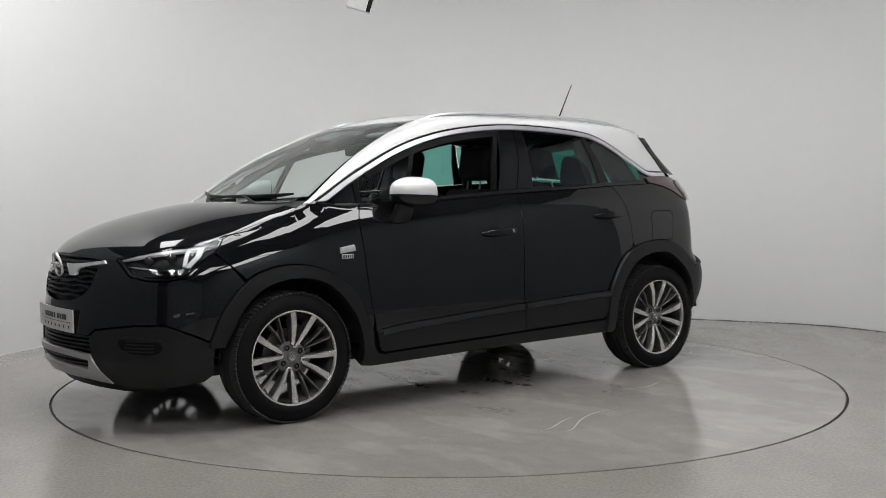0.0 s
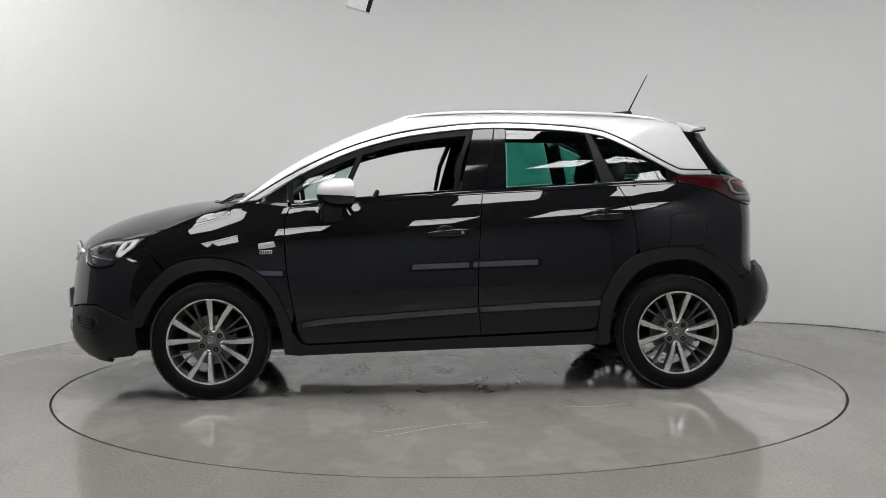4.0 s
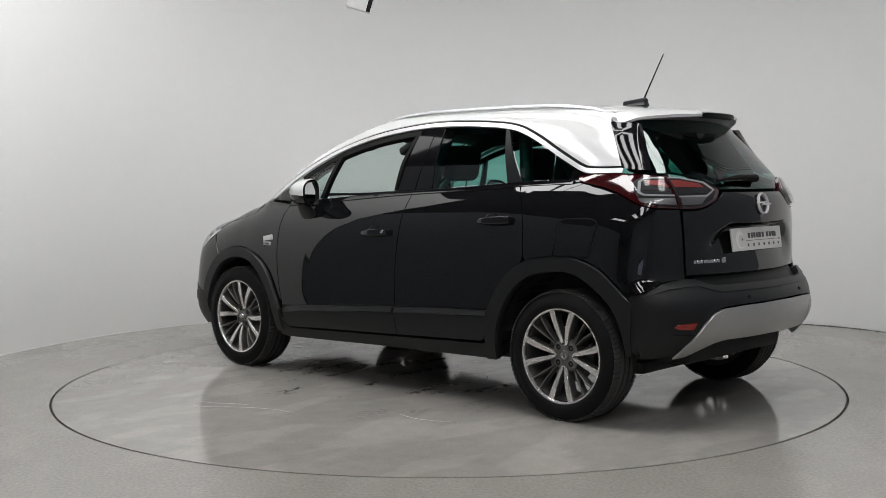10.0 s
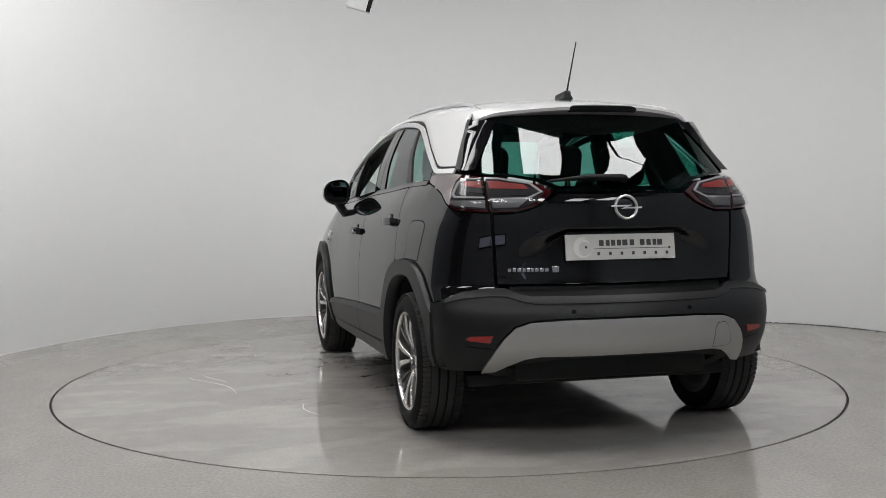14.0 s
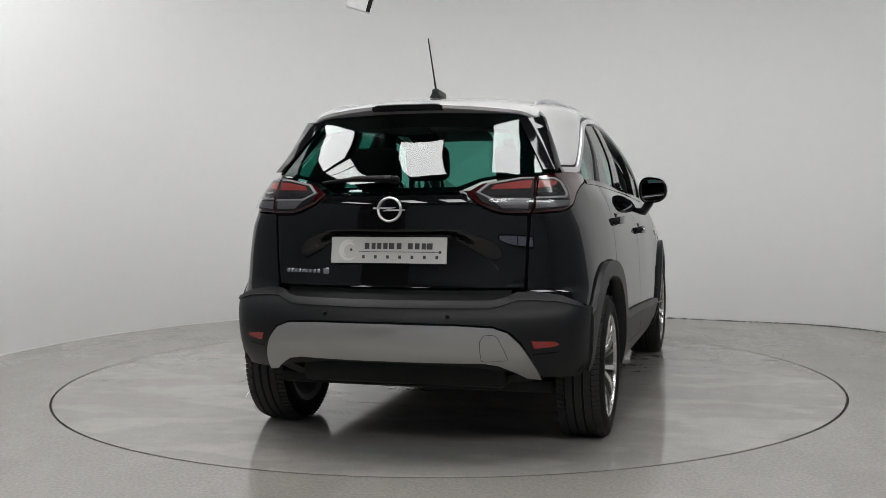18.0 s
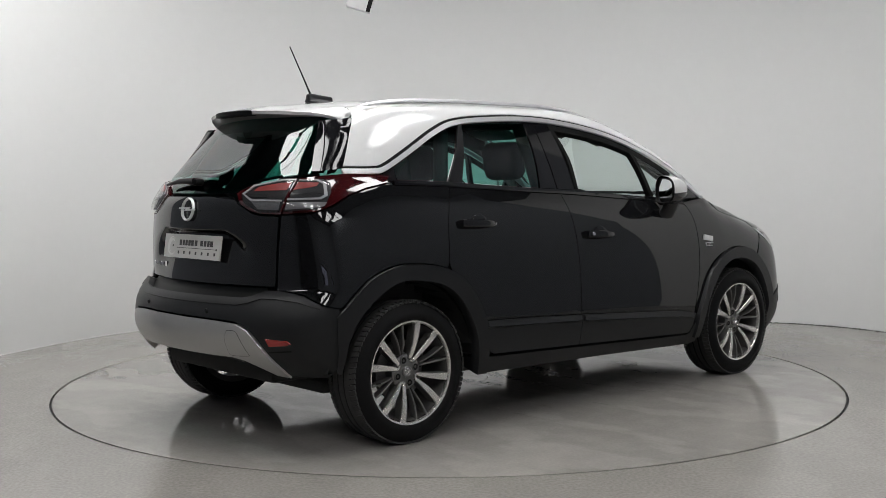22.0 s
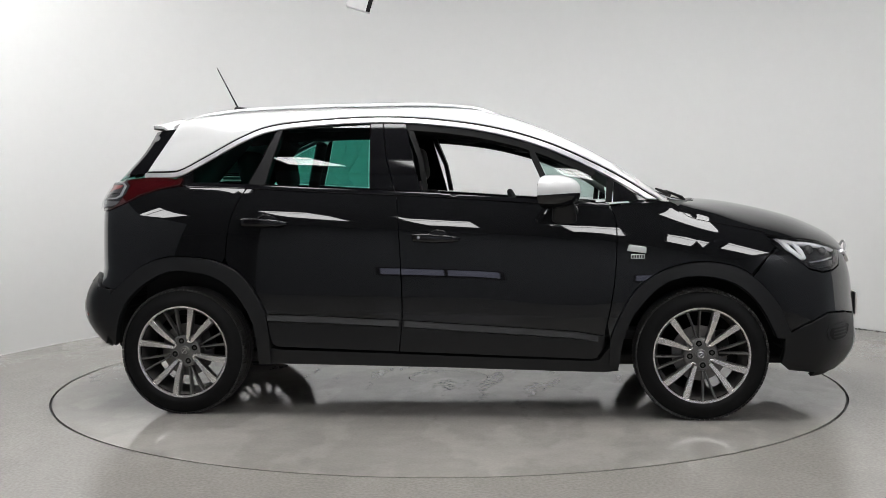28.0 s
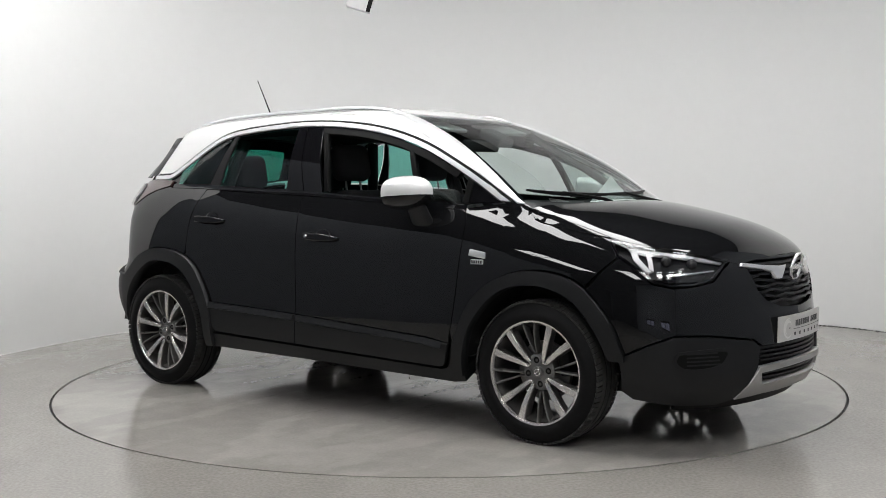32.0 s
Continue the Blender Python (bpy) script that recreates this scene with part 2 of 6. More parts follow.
def curve(pts, n=6):
    """A smooth open line through a few points (Catmull-Rom)."""
    p = [np.array(q, float) for q in pts]
    p = [2 * p[0] - p[1]] + p + [2 * p[-1] - p[-2]]
    out = []
    for i in range(1, len(p) - 2):
        for k in range(n):
            t = k / n
            out.append(0.5 * (2 * p[i] + (p[i + 1] - p[i - 1]) * t + (2 * p[i - 1] - 5 * p[i] + 4 * p[i + 1] - p[i + 2]) * t * t
                              + (3 * p[i] - p[i - 1] - 3 * p[i + 1] + p[i + 2]) * t ** 3))
    return [tuple(q) for q in out] + [tuple(p[-2])]


def tidy(poly):
    out = []
    for q in poly:
        if not out or math.hypot(q[0] - out[-1][0], q[1] - out[-1][1]) > 1e-4:
            out.append((float(q[0]), float(q[1])))
    if math.hypot(out[0][0] - out[-1][0], out[0][1] - out[-1][1]) < 1e-4:
        out.pop()
    return out


def inset(poly, d):
    """The outline moved inwards by d."""
    p = np.array(poly)
    area = 0.5 * np.sum(p[:, 0] * np.roll(p[:, 1], -1) - np.roll(p[:, 0], -1) * p[:, 1])
    e0, e1 = p - np.roll(p, 1, 0), np.roll(p, -1, 0) - p
    n0 = np.stack([-e0[:, 1], e0[:, 0]], 1) / np.linalg.norm(e0, axis=1)[:, None]
    n1 = np.stack([-e1[:, 1], e1[:, 0]], 1) / np.linalg.norm(e1, axis=1)[:, None]
    m = n0 + n1
    m = m / np.maximum(np.linalg.norm(m, axis=1), 1e-6)[:, None]
    m = m / np.maximum((m * n0).sum(1), 0.4)[:, None]
    return [tuple(q) for q in p + m * d * (1 if area > 0 else -1)]


def sheet(poly, cell):
    """A flat outline filled with small triangles: points, faces, rim edges."""
    ring = []
    for a, b in zip(poly, poly[1:] + poly[:1]):
        n = max(1, int(math.hypot(b[0] - a[0], b[1] - a[1]) / cell + 0.5))
        ring += [(a[0] + (b[0] - a[0]) * k / n, a[1] + (b[1] - a[1]) * k / n) for k in range(n)]
    p = np.array(ring)
    gu, gv = np.meshgrid(np.arange(p[:, 0].min() + cell / 2, p[:, 0].max(), cell), np.arange(p[:, 1].min() + cell / 2, p[:, 1].max(), cell))
    g = np.stack([gu.ravel(), gv.ravel()], 1)
    if len(g):
        a, b = p, np.roll(p, -1, 0)
        up = (a[None, :, 1] > g[:, None, 1]) != (b[None, :, 1] > g[:, None, 1])
        cross = a[None, :, 0] + (g[:, None, 1] - a[None, :, 1]) * (b - a)[None, :, 0] / np.where(np.abs((b - a)[:, 1]) < 1e-12, 1e-12, (b - a)[:, 1])[None]
        inside = (up & (cross > g[:, None, 0])).sum(1) % 2 == 1
        far = np.sqrt(((g[:, None] - p[None]) ** 2).sum(2)).min(1) > cell * 0.35
        g = g[inside & far]
    n = len(ring)
    vs = [Vector(q) for q in ring] + [Vector(q) for q in g]
    pts, _, faces, *_ = delaunay_2d_cdt(vs, [], [list(range(n))], 1, 1e-6)
    pts = np.array([tuple(q) for q in pts])
    count = {}
    for f in faces:
        for x, y in zip(f, list(f[1:]) + [f[0]]):
            count[(x, y)] = 1
    rim = [e for e in count if (e[1], e[0]) not in count]
    return pts, [list(f) for f in faces], rim


def rays(mode, q, s):
    u, v = q[:, 0], q[:, 1]
    o, z = np.zeros((len(q), 3)), np.zeros(len(q))
    if mode == "S":
        return np.stack([u, z, v], 1), np.stack([z, z + s, z], 1)
    if mode == "T":
        return np.stack([u, v * s, z + 0.8], 1), np.stack([z, z, z + 1], 1)
    if mode == "C":
        return np.stack([u, z, z + 1.0], 1), np.stack([z, s * np.sin(v), np.cos(v)], 1)
    if mode == "H":
        return np.stack([u, z, z + 0.6], 1), np.stack([z, s * np.sin(v), np.cos(v)], 1)
    if mode == "F":
        return np.stack([z + 1.0, z, v], 1), np.stack([np.cos(u), s * np.sin(u), z], 1)
    return np.stack([z - 1.0, z, v], 1), np.stack([-np.cos(u), s * np.sin(u), z], 1)


def on(mode, q, s=1, off=0.0):
    o, d = rays(mode, np.atleast_2d(np.array(q, float)), s)
    return shoot(o, d, off=off)


@lru_cache(None)
def side(x, z):
    """Point of the flank at x, z."""
    return on("S", [(x, z)])[0]


@lru_cache(None)
def fc(x, z):
    p = side(x, z)
    return x, math.atan2(p[1], z - 1.0)


@lru_cache(None)
def fcy(x, y):
    p = on("T", [(x, y)])[0]
    return x, math.atan2(y, p[2] - 1.0)


@lru_cache(None)
def fh(x, y=None, z=None):
    p = on("T", [(x, y)])[0] if z is None else side(x, z)
    return x, math.atan2(p[1], p[2] - 0.6)


@lru_cache(None)
def ff(y=None, z=0.5, x=None):
    p = side(x, z) if y is None else shoot(np.array([[1.0, y, z]]), np.array([[1.0, 0, 0]]))[0]
    return math.atan2(p[1], p[0] - 1.0), z


@lru_cache(None)
def fb(y=None, z=0.5, x=None):
    p = side(x, z) if y is None else shoot(np.array([[-1.0, y, z]]), np.array([[-1.0, 0, 0]]))[0]
    return math.atan2(p[1], -1.0 - p[0]), z


def mirror(half):
    """A half outline from the middle line out and back, closed across it."""
    return half + [(-u, v) for u, v in half[::-1]]


def mirror_v(half):
    return half + [(u, -v) for u, v in half[::-1]]


CUT = {}


def frame_sheet(poly, band):
    n, inn = len(poly), inset(poly, band)
    faces = [[k, (k + 1) % n, n + (k + 1) % n, n + k] for k in range(n)]
    return np.array(poly + inn), faces, [(k, (k + 1) % n) for k in range(n)] + [(n + (k + 1) % n, n + k) for k in range(n)]


def panel(name, poly, mode, mat, parent, s=1, off=0.0, thick=0.012, cell=0.04, gap=0.0028, label="", band=0.0):
    """A curved panel of the body with that outline, its rim turned inwards. band: only a frame of that width."""
    poly = tidy(poly)
    if gap:
        poly = inset(poly, gap)
    key = (tuple(poly), cell, band)
    if key not in CUT:
        CUT[key] = frame_sheet(poly, band) if band else sheet(poly, cell)
    q, faces, rim = CUT[key]
    P = on(mode, q, s, off)
    N = slope(P)
    big = max(faces, key=lambda g: np.linalg.norm(np.cross(P[g[1]] - P[g[0]], P[g[2]] - P[g[0]])))
    flip = np.dot(np.cross(P[big[1]] - P[big[0]], P[big[2]] - P[big[0]]), N[big[0]]) < 0
    fs = [g[::-1] for g in faces] if flip else [list(g) for g in faces]
    V, NN = [P], [N]
    n = len(P)
    if thick:
        i, j = np.array(rim).T
        e = P[j] - P[i]
        e = e / np.maximum(np.linalg.norm(e, axis=1), 1e-9)[:, None]
        out = np.cross(e, N[i]) * (-1 if flip else 1)
        for blockp, blockn in ((P[i], 0.6 * N[i] + out), (P[j], 0.6 * N[j] + out), (P[j] - N[j] * thick, out), (P[i] - N[i] * thick, out)):
            V.append(blockp)
            NN.append(blockn / np.maximum(np.linalg.norm(blockn, axis=1), 1e-9)[:, None])
        k = len(rim)
        for r in range(k):
            g = [n + r, n + 3 * k + r, n + 2 * k + r, n + k + r]
            fs.append(g[::-1] if flip else g)
    V, NN = np.concatenate(V), np.concatenate(NN)
    me = bpy.data.meshes.new(name)
    me.from_pydata(V.tolist(), [], fs)
    me.materials.append(mat)
    me.polygons.foreach_set("use_smooth", [True] * len(me.polygons))
    me.normals_split_custom_set_from_vertices(NN.tolist())
    ob = new(name, me)
    ob.parent = parent
    if label:
        tagged(ob, label)
    return ob
# ---------- the studio ----------
def simple(name, verts, faces, mat, smooth=True):
    me = bpy.data.meshes.new(name)
    me.from_pydata([tuple(v) for v in verts], [], faces)
    me.materials.append(mat)
    me.polygons.foreach_set("use_smooth", [smooth] * len(faces))
    return new(name, me)


WALL = material("white_wall_paint", (0.65, 0.65, 0.642), 0.55, vary=0.015, grain=0.03, scale=14)
GREY_WALL = material("mid_grey_wall", (0.235, 0.25, 0.275), 0.6, vary=0.05, scale=6)
SLATE_WALL = material("slate_grey_wall", (0.15, 0.16, 0.18), 0.6, vary=0.05, scale=6)
CHALK = material("pale_paint_edge", (0.78, 0.78, 0.77), 0.6, vary=0.1, scale=60)
DARK_WALL = material("dark_wall", (0.062, 0.066, 0.076), 0.8, vary=0.1, scale=8)


def floor_material(name, base, rough, patch, scuffed=False, speckle=0.1):
    """Painted floor: faint cloudy colour, worn patches of other gloss, thin scratches."""
    m = material(name, base, rough)
    n, l = m.node_tree.nodes, m.node_tree.links
    b = n["Principled BSDF"]
    co = n.new("ShaderNodeTexCoord")

    def noise(scale, detail, lo, hi, a, c, stretch=1.0):
        t, r, mp = n.new("ShaderNodeTexNoise"), n.new("ShaderNodeMapRange"), n.new("ShaderNodeMapping")
        mp.inputs["Scale"].default_value = (1.0, stretch, 1.0)
        l.new(co.outputs["Object"], mp.inputs["Vector"])
        l.new(mp.outputs[0], t.inputs["Vector"])
        t.inputs["Scale"].default_value, t.inputs["Detail"].default_value = scale, detail
        r.inputs[1].default_value, r.inputs[2].default_value, r.inputs[3].default_value, r.inputs[4].default_value = lo, hi, a, c
        l.new(t.outputs["Fac"], r.inputs[0])
        return r.outputs[0]

    def maths(op, x, y):
        k = n.new("ShaderNodeMath")
        k.operation = op
        l.new(x, k.inputs[0])
        l.new(y, k.inputs[1])
        return k.outputs[0]
    tone = maths("MULTIPLY", noise(0.9, 3, 0.35, 0.65, 1 - 0.6 * patch, 1 + 0.6 * patch), noise(9.0, 6, 0.3, 0.7, 1 - 0.35 * patch, 1 + 0.35 * patch))
    tone = maths("MULTIPLY", tone, noise(3.1, 8, 0.50, 0.56, 1.0, 1 + 0.9 * patch, 0.45))
    if scuffed:
        # dark rubber scuffs round the middle, thinning out towards the rim
        away = n.new("ShaderNodeVectorMath")
        away.operation = "LENGTH"
        l.new(co.outputs["Object"], away.inputs[0])
        fade = n.new("ShaderNodeMapRange")
        fade.inputs[1].default_value, fade.inputs[2].default_value, fade.inputs[3].default_value, fade.inputs[4].default_value = 0.5, 1.5, 1.0, 0.0
        l.new(away.outputs["Value"], fade.inputs[0])
        marks = maths("MULTIPLY", noise(5.5, 7, 0.56, 0.63, 0.0, 1.0, 0.3), noise(30.0, 4, 0.42, 0.56, 0.0, 1.0))
        marks = maths("MULTIPLY", marks, fade.outputs[0])
        inv = n.new("ShaderNodeMath")
        inv.operation, inv.inputs[0].default_value = "SUBTRACT", 1.0
        damp = n.new("ShaderNodeMath")
        damp.operation, damp.inputs[1].default_value = "MULTIPLY", 0.5
        l.new(marks, damp.inputs[0])
        l.new(damp.outputs[0], inv.inputs[1])
        tone = maths("MULTIPLY", tone, inv.outputs[0])
    specks = noise(70.0, 5, 0.35, 0.68, 1 - 0.5 * speckle, 1 + 0.5 * speckle)
    tone = maths("MULTIPLY", tone, specks)
    sc = n.new("ShaderNodeVectorMath")
    sc.operation = "SCALE"
    sc.inputs[0].default_value = base
    l.new(tone, sc.inputs["Scale"])
    l.new(sc.outputs[0], b.inputs["Base Color"])
    l.new(maths("MULTIPLY", noise(1.3, 4, 0.35, 0.65, rough * (1 - 2 * patch), rough * (1 + 2 * patch)), noise(14.0, 3, 0.3, 0.7, 1 - patch, 1 + patch)), b.inputs["Roughness"])
    bump = n.new("ShaderNodeBump")
    bump.inputs["Strength"].default_value, bump.inputs["Distance"].default_value = 0.05, 0.002
    l.new(noise(45.0, 3, 0.0, 1.0, 0.0, 1.0), bump.inputs["Height"])
    l.new(bump.outputs[0], b.inputs["Normal"])
    return m


FLOOR = floor_material("grey_floor_paint", (0.246, 0.233, 0.212), 0.19, 0.06, speckle=0.25)
DISC = floor_material("turntable_paint", (0.263, 0.25, 0.230), 0.08, 0.16, scuffed=True)
SCRATCH = material("pale_scratch", (0.276, 0.272, 0.262), 0.5, vary=0.1, scale=60)

# back wall: one long curve, then straight flanks towards the camera
WALL_LINE = curve([(-3.33, 0.20), (-3.24, 0.60), (-3.13, 1.0), (-2.80, 1.82), (-2.32, 2.50), (-1.70, 3.02), (-0.9, 3.30), (0.0, 3.36), (0.9, 3.24),
                   (1.77, 2.92), (2.43, 2.60), (3.03, 2.28), (3.40, 1.84), (3.68, 1.2), (3.88, 0.5), (4.19, -0.2)], 6)
HIGH = 3.9


def studio():
    n = len(WALL_LINE)
    p = np.array(WALL_LINE)
    t = np.gradient(p, axis=0)
    nor = np.stack([-t[:, 1], t[:, 0]], 1) / np.linalg.norm(t, axis=1)[:, None]
    q = p + nor * 0.15
    v = [(x, y, z) for x, y in p for z in (0, HIGH)] + [(x, y, z) for x, y in q for z in (0, HIGH)]
    f = [(2 * i, 2 * i + 2, 2 * i + 3, 2 * i + 1) for i in range(n - 1)]
    f += [(2 * n + 2 * i, 2 * n + 2 * i + 1, 2 * n + 2 * i + 3, 2 * n + 2 * i + 2) for i in range(n - 1)]
    f += [(2 * i + 1, 2 * i + 3, 2 * n + 2 * i + 3, 2 * n + 2 * i + 1) for i in range(n - 1)]
    tagged(simple("wall_north", v, f, WALL), "smooth white curved studio wall", kind="structure")
    # foot of the wall: a ragged pale paint edge to the west, a dark open joint to the east
    rng = random.Random(4)
    for nm, keep, mat, tall, word in (("trim_west", lambda x: x < -0.6, CHALK, 0.010, "ragged pale paint edge at the foot of the wall"), ("trim_east", lambda x: x > 1.4, SEAL, 0.007, "thin dark open joint at the foot of the wall")):
        run = [k for k in range(n) if keep(p[k][0])]
        fine = [(p[a] + (p[b] - p[a]) * u, nor[a]) for a, b in zip(run, run[1:]) for u in np.linspace(0, 1, 9)[:-1]]
        v, f = [], []
        for k, (at, out_way) in enumerate(fine):
            h = tall * rng.uniform(0.15, 1.0)
            v += [(at[0] - out_way[0] * 0.004, at[1] - out_way[1] * 0.004, 0.0005), (at[0] - out_way[0] * 0.004, at[1] - out_way[1] * 0.004, h), (at[0] - out_way[0] * 0.001, at[1] - out_way[1] * 0.001, h)]
            if k:
                f += [(3 * k - 3, 3 * k, 3 * k + 1, 3 * k - 2), (3 * k - 2, 3 * k + 1, 3 * k + 2, 3 * k - 1)]
        tagged(simple(nm, v, f, mat, False), word, kind="structure")
    # floor with the round pit of the turntable left open
    seg, R = 160, 2.277
    ring = [(R * math.cos(a), R * math.sin(a), 0) for a in (2 * math.pi * k / seg for k in range(seg))]
    ring2 = [(R * math.cos(a), R * math.sin(a), -0.05) for a in (2 * math.pi * k / seg for k in range(seg))]
    far = []
    for k in range(seg):
        a = 2 * math.pi * k / seg
        c, s = math.cos(a), math.sin(a)
        e = min(12.0 / max(abs(c), 1e-6), (6.0 if s > 0 else 13.0) / max(abs(s), 1e-6))
        far.append((e * c, e * s, 0))
    v = ring + far + ring2
    f = [(k, seg + k, seg + (k + 1) % seg, (k + 1) % seg) for k in range(seg)] + [(2 * seg + k, k, (k + 1) % seg, 2 * seg + (k + 1) % seg) for k in range(seg)] + [tuple(range(2 * seg, 3 * seg))]
    tagged(simple("floor", v, f, FLOOR, False), "grey painted floor, slightly glossy", kind="structure")
    # dark hall behind the camera
    for nm, a, b in (("wall_west", (-12, -13), (-12, 6)), ("wall_east", (12, 6), (12, -13)), ("wall_far", (-12, 6), (12, 6))):
        tagged(simple(nm, [(*a, 0), (*b, 0), (*b, 4.63), (*a, 4.63)], [(0, 1, 2, 3)], DARK_WALL), "dark hall wall", kind="structure")
    # the grey walls here are unseen, added so the car paint reflects grey
    for nm, a, b, mat, word in (("wall_south", (-6.4, -13), (-12, -13), DARK_WALL, "dark hall wall"), ("wall_south_west", (-4.4, -13), (-6.4, -13), DARK_WALL, "dark hall wall"), ("wall_south_grey", (4.2, -9.3), (-4.4, -9.3), GREY_WALL, "unseen mid grey wall added for paint reflections"),
                                 ("wall_return", (-4.4, -9.3), (-4.4, -13), DARK_WALL, "dark hall wall"), ("wall_east_grey", (4.2, -0.2), (4.2, -9.3), GREY_WALL, "unseen mid grey side wall added for paint reflections"), ("wall_south_east", (12, -13), (-4.4, -13), DARK_WALL, "dark hall wall")):
        tagged(simple(nm, [(*a, 0), (*b, 0), (*b, 4.63), (*a, 4.63)], [(0, 1, 2, 3)], mat), word, kind="structure")
    # unseen reflector wall, low enough for the roof lights to show above it
    tagged(simple("wall_west_grey", [(-3.78, -4.7, 0), (-3.345, 0.19, 0), (-3.345, 0.19, 2.6), (-3.78, -4.7, 2.6)], [(0, 1, 2, 3)], SLATE_WALL), "unseen slate grey side wall added for paint reflections", kind="structure")
    tagged(simple("ceiling", [(-12, -13, 4.63), (12, -13, 4.63), (12, 6, 4.63), (-12, 6, 4.63)], [(3, 2, 1, 0)], DARK_WALL), "dark hall ceiling", kind="structure")


studio()

# turntable: a disc flush with the floor, turning with the car
def turntable():
    ob = tagged(new("turntable"), "round grey floor turntable with a thin dark joint", "turntable")
    for nm, prof, label in (("centre_cover", [(0.0001, 0.0), (0.234, 0.0), (0.2355, -0.003), (0.2355, -0.03)], "small round cover in the middle of the turntable"),
                            ("disc", [(0.2385, -0.03), (0.2385, -0.003), (0.240, 0.0), (1.2, 0.0), (2.262, 0.0), (2.262, -0.04)], "grey painted turntable disc")):
        bm = lathe(prof, 160, m=pose(0, 0, 0, 90))
        bmesh.ops.recalc_face_normals(bm, faces=bm.faces[:])
        part(nm, bm, DISC, ob, label, smooth=False)
    bm = lathe([(2.2623, -0.016), (2.276, -0.016)], 160, m=pose(0, 0, 0, 90))
    part("joint", bm, SEAL, ob, "dark joint round the turntable", smooth=False)
    # pale scratches in the paint
    for line in ([(-0.164, 1.277), (0.033, 1.296), (0.202, 1.365), (0.391, 1.497), (0.482, 1.509)], [(0.195, 1.30), (0.303, 1.336), (0.44, 1.41), (0.53, 1.43)], [(-0.9, 0.9), (-0.7, 0.97), (-0.52, 0.95)]):
        bm = bmesh.new()
        p = curve(line, 8)
        vs = []
        for k, (x, y) in enumerate(p):
            q, o = p[min(k + 1, len(p) - 1)], p[max(k - 1, 0)]
            d = Vector((q[0] - o[0], q[1] - o[1], 0)).normalized()
            w = 0.0035 * math.sin(math.pi * (k + 0.3) / len(p)) + 0.0006 * math.sin(3.7 * k)
            vs.append([bm.verts.new((x - e * d.y * w, y + e * d.x * w, 0.0008)) for e in (-1, 1)])
        for a, b in zip(vs, vs[1:]):
            bm.faces.new((a[0], b[0], b[1], a[1]))
        part("scratch", bm, SCRATCH, ob, smooth=False)
    return ob


table = turntable()
GLOW = glowing("light_panel", (1.0, 0.995, 0.995), 10.1)
LIGHT_W, LIGHT_L = 0.80, 1.80


def ceiling_lights():
    """Roof light panels in columns and rows, the rows reaching back over the camera; each has a thin dark bar."""
    dark = material("dark_light_frame", (0.03, 0.03, 0.03), 0.6)
    first = None
    places = [(c, y) for c in (-2, -1, 0, 1) for y in (0.25, -1.66, -6.3)]
    places.remove((1, 0.25))
    places += [(-3.75, -5.7), (1.66, -5.4)]
    for col, y in places:
        m = pose(0.80 + 1.74 * col, y, 4.6)
        if first is None:
            first = tagged(new("ceiling_light"), "white roof light panel in a thin dark frame", "ceiling light", "studio roof lights")
            part("diffuser", block(0, 0, 0, LIGHT_W, LIGHT_L, 0.03, 0), GLOW, first, smooth=False)
            bm = bmesh.new()
            for e in (-1, 1):
                block(e * (LIGHT_W / 2 + 0.015), 0, 0, 0.03, LIGHT_L + 0.06, 0.08, 0, bm=bm)
                block(0, e * (LIGHT_L / 2 + 0.015), 0, LIGHT_W, 0.03, 0.08, 0, bm=bm)
            part("frame", bm, dark, first, smooth=False)
            part("cross_bar", block(0, 0.3 * LIGHT_L, -0.03, LIGHT_W, 0.035, 0.03, 0), dark, first, smooth=False)
            first.matrix_basis = m
        else:
            copy_thing(first, m)


ceiling_lights()


def glint_window(n, x, w):
    """An unseen low window added behind the camera, glowing dull blue for paint glints."""
    ob = tagged(new("window_%d" % n), "unseen window added for bluish glints on the car", kind="structure")
    day = glowing("dull_blue_glint_glow", (0.66, 0.68, 0.9), 0.85)
    part("pane", block(0, 0, 0, w, 0.02, 0.3, 0), day, ob, smooth=False)
    for e in (-1, 0, 1):
        part("window_frame", block(e * w / 2, 0, 0, 0.06, 0.06, 0.36, 0.005), SEAL, ob, smooth=False)
        if e:
            part("window_frame", block(0, 0, e * 0.17, w, 0.06, 0.05, 0.005), SEAL, ob, smooth=False)
    ob.matrix_basis = pose(x, -9.27, 1.0)


glint_window(1, -1.6, 1.8)
glint_window(2, 1.9, 2.0)


def hanging_lamp():
    """The box lamp that hangs before the back wall, its lower corner in view."""
    ob = tagged(new("hanging_lamp"), "grey box lamp hanging before the white wall", "lamp")
    body = material("pale_grey_lamp_metal", (0.6, 0.6, 0.6), 0.4, vary=0.05, scale=30)
    part("housing", block(0, 0, 0.07, 0.20, 0.10, 0.14, 0.004), body, ob)
    part("shade_edge", block(0.085, -0.054, 0.068, 0.034, 0.008, 0.14, 0.002), SEAL, ob)
    part("suspension_rod", rod([(0, 0, 0.14), (0, 0, 1.97)], 0.008), STEEL, ob)
    ob.matrix_basis = pose(-0.705, 2.4, 2.605, 0, 17, 0)


hanging_lamp()
# ---------- the car ----------
car = tagged(new("car"), "gloss black compact crossover car with white roof on a turntable", "car")

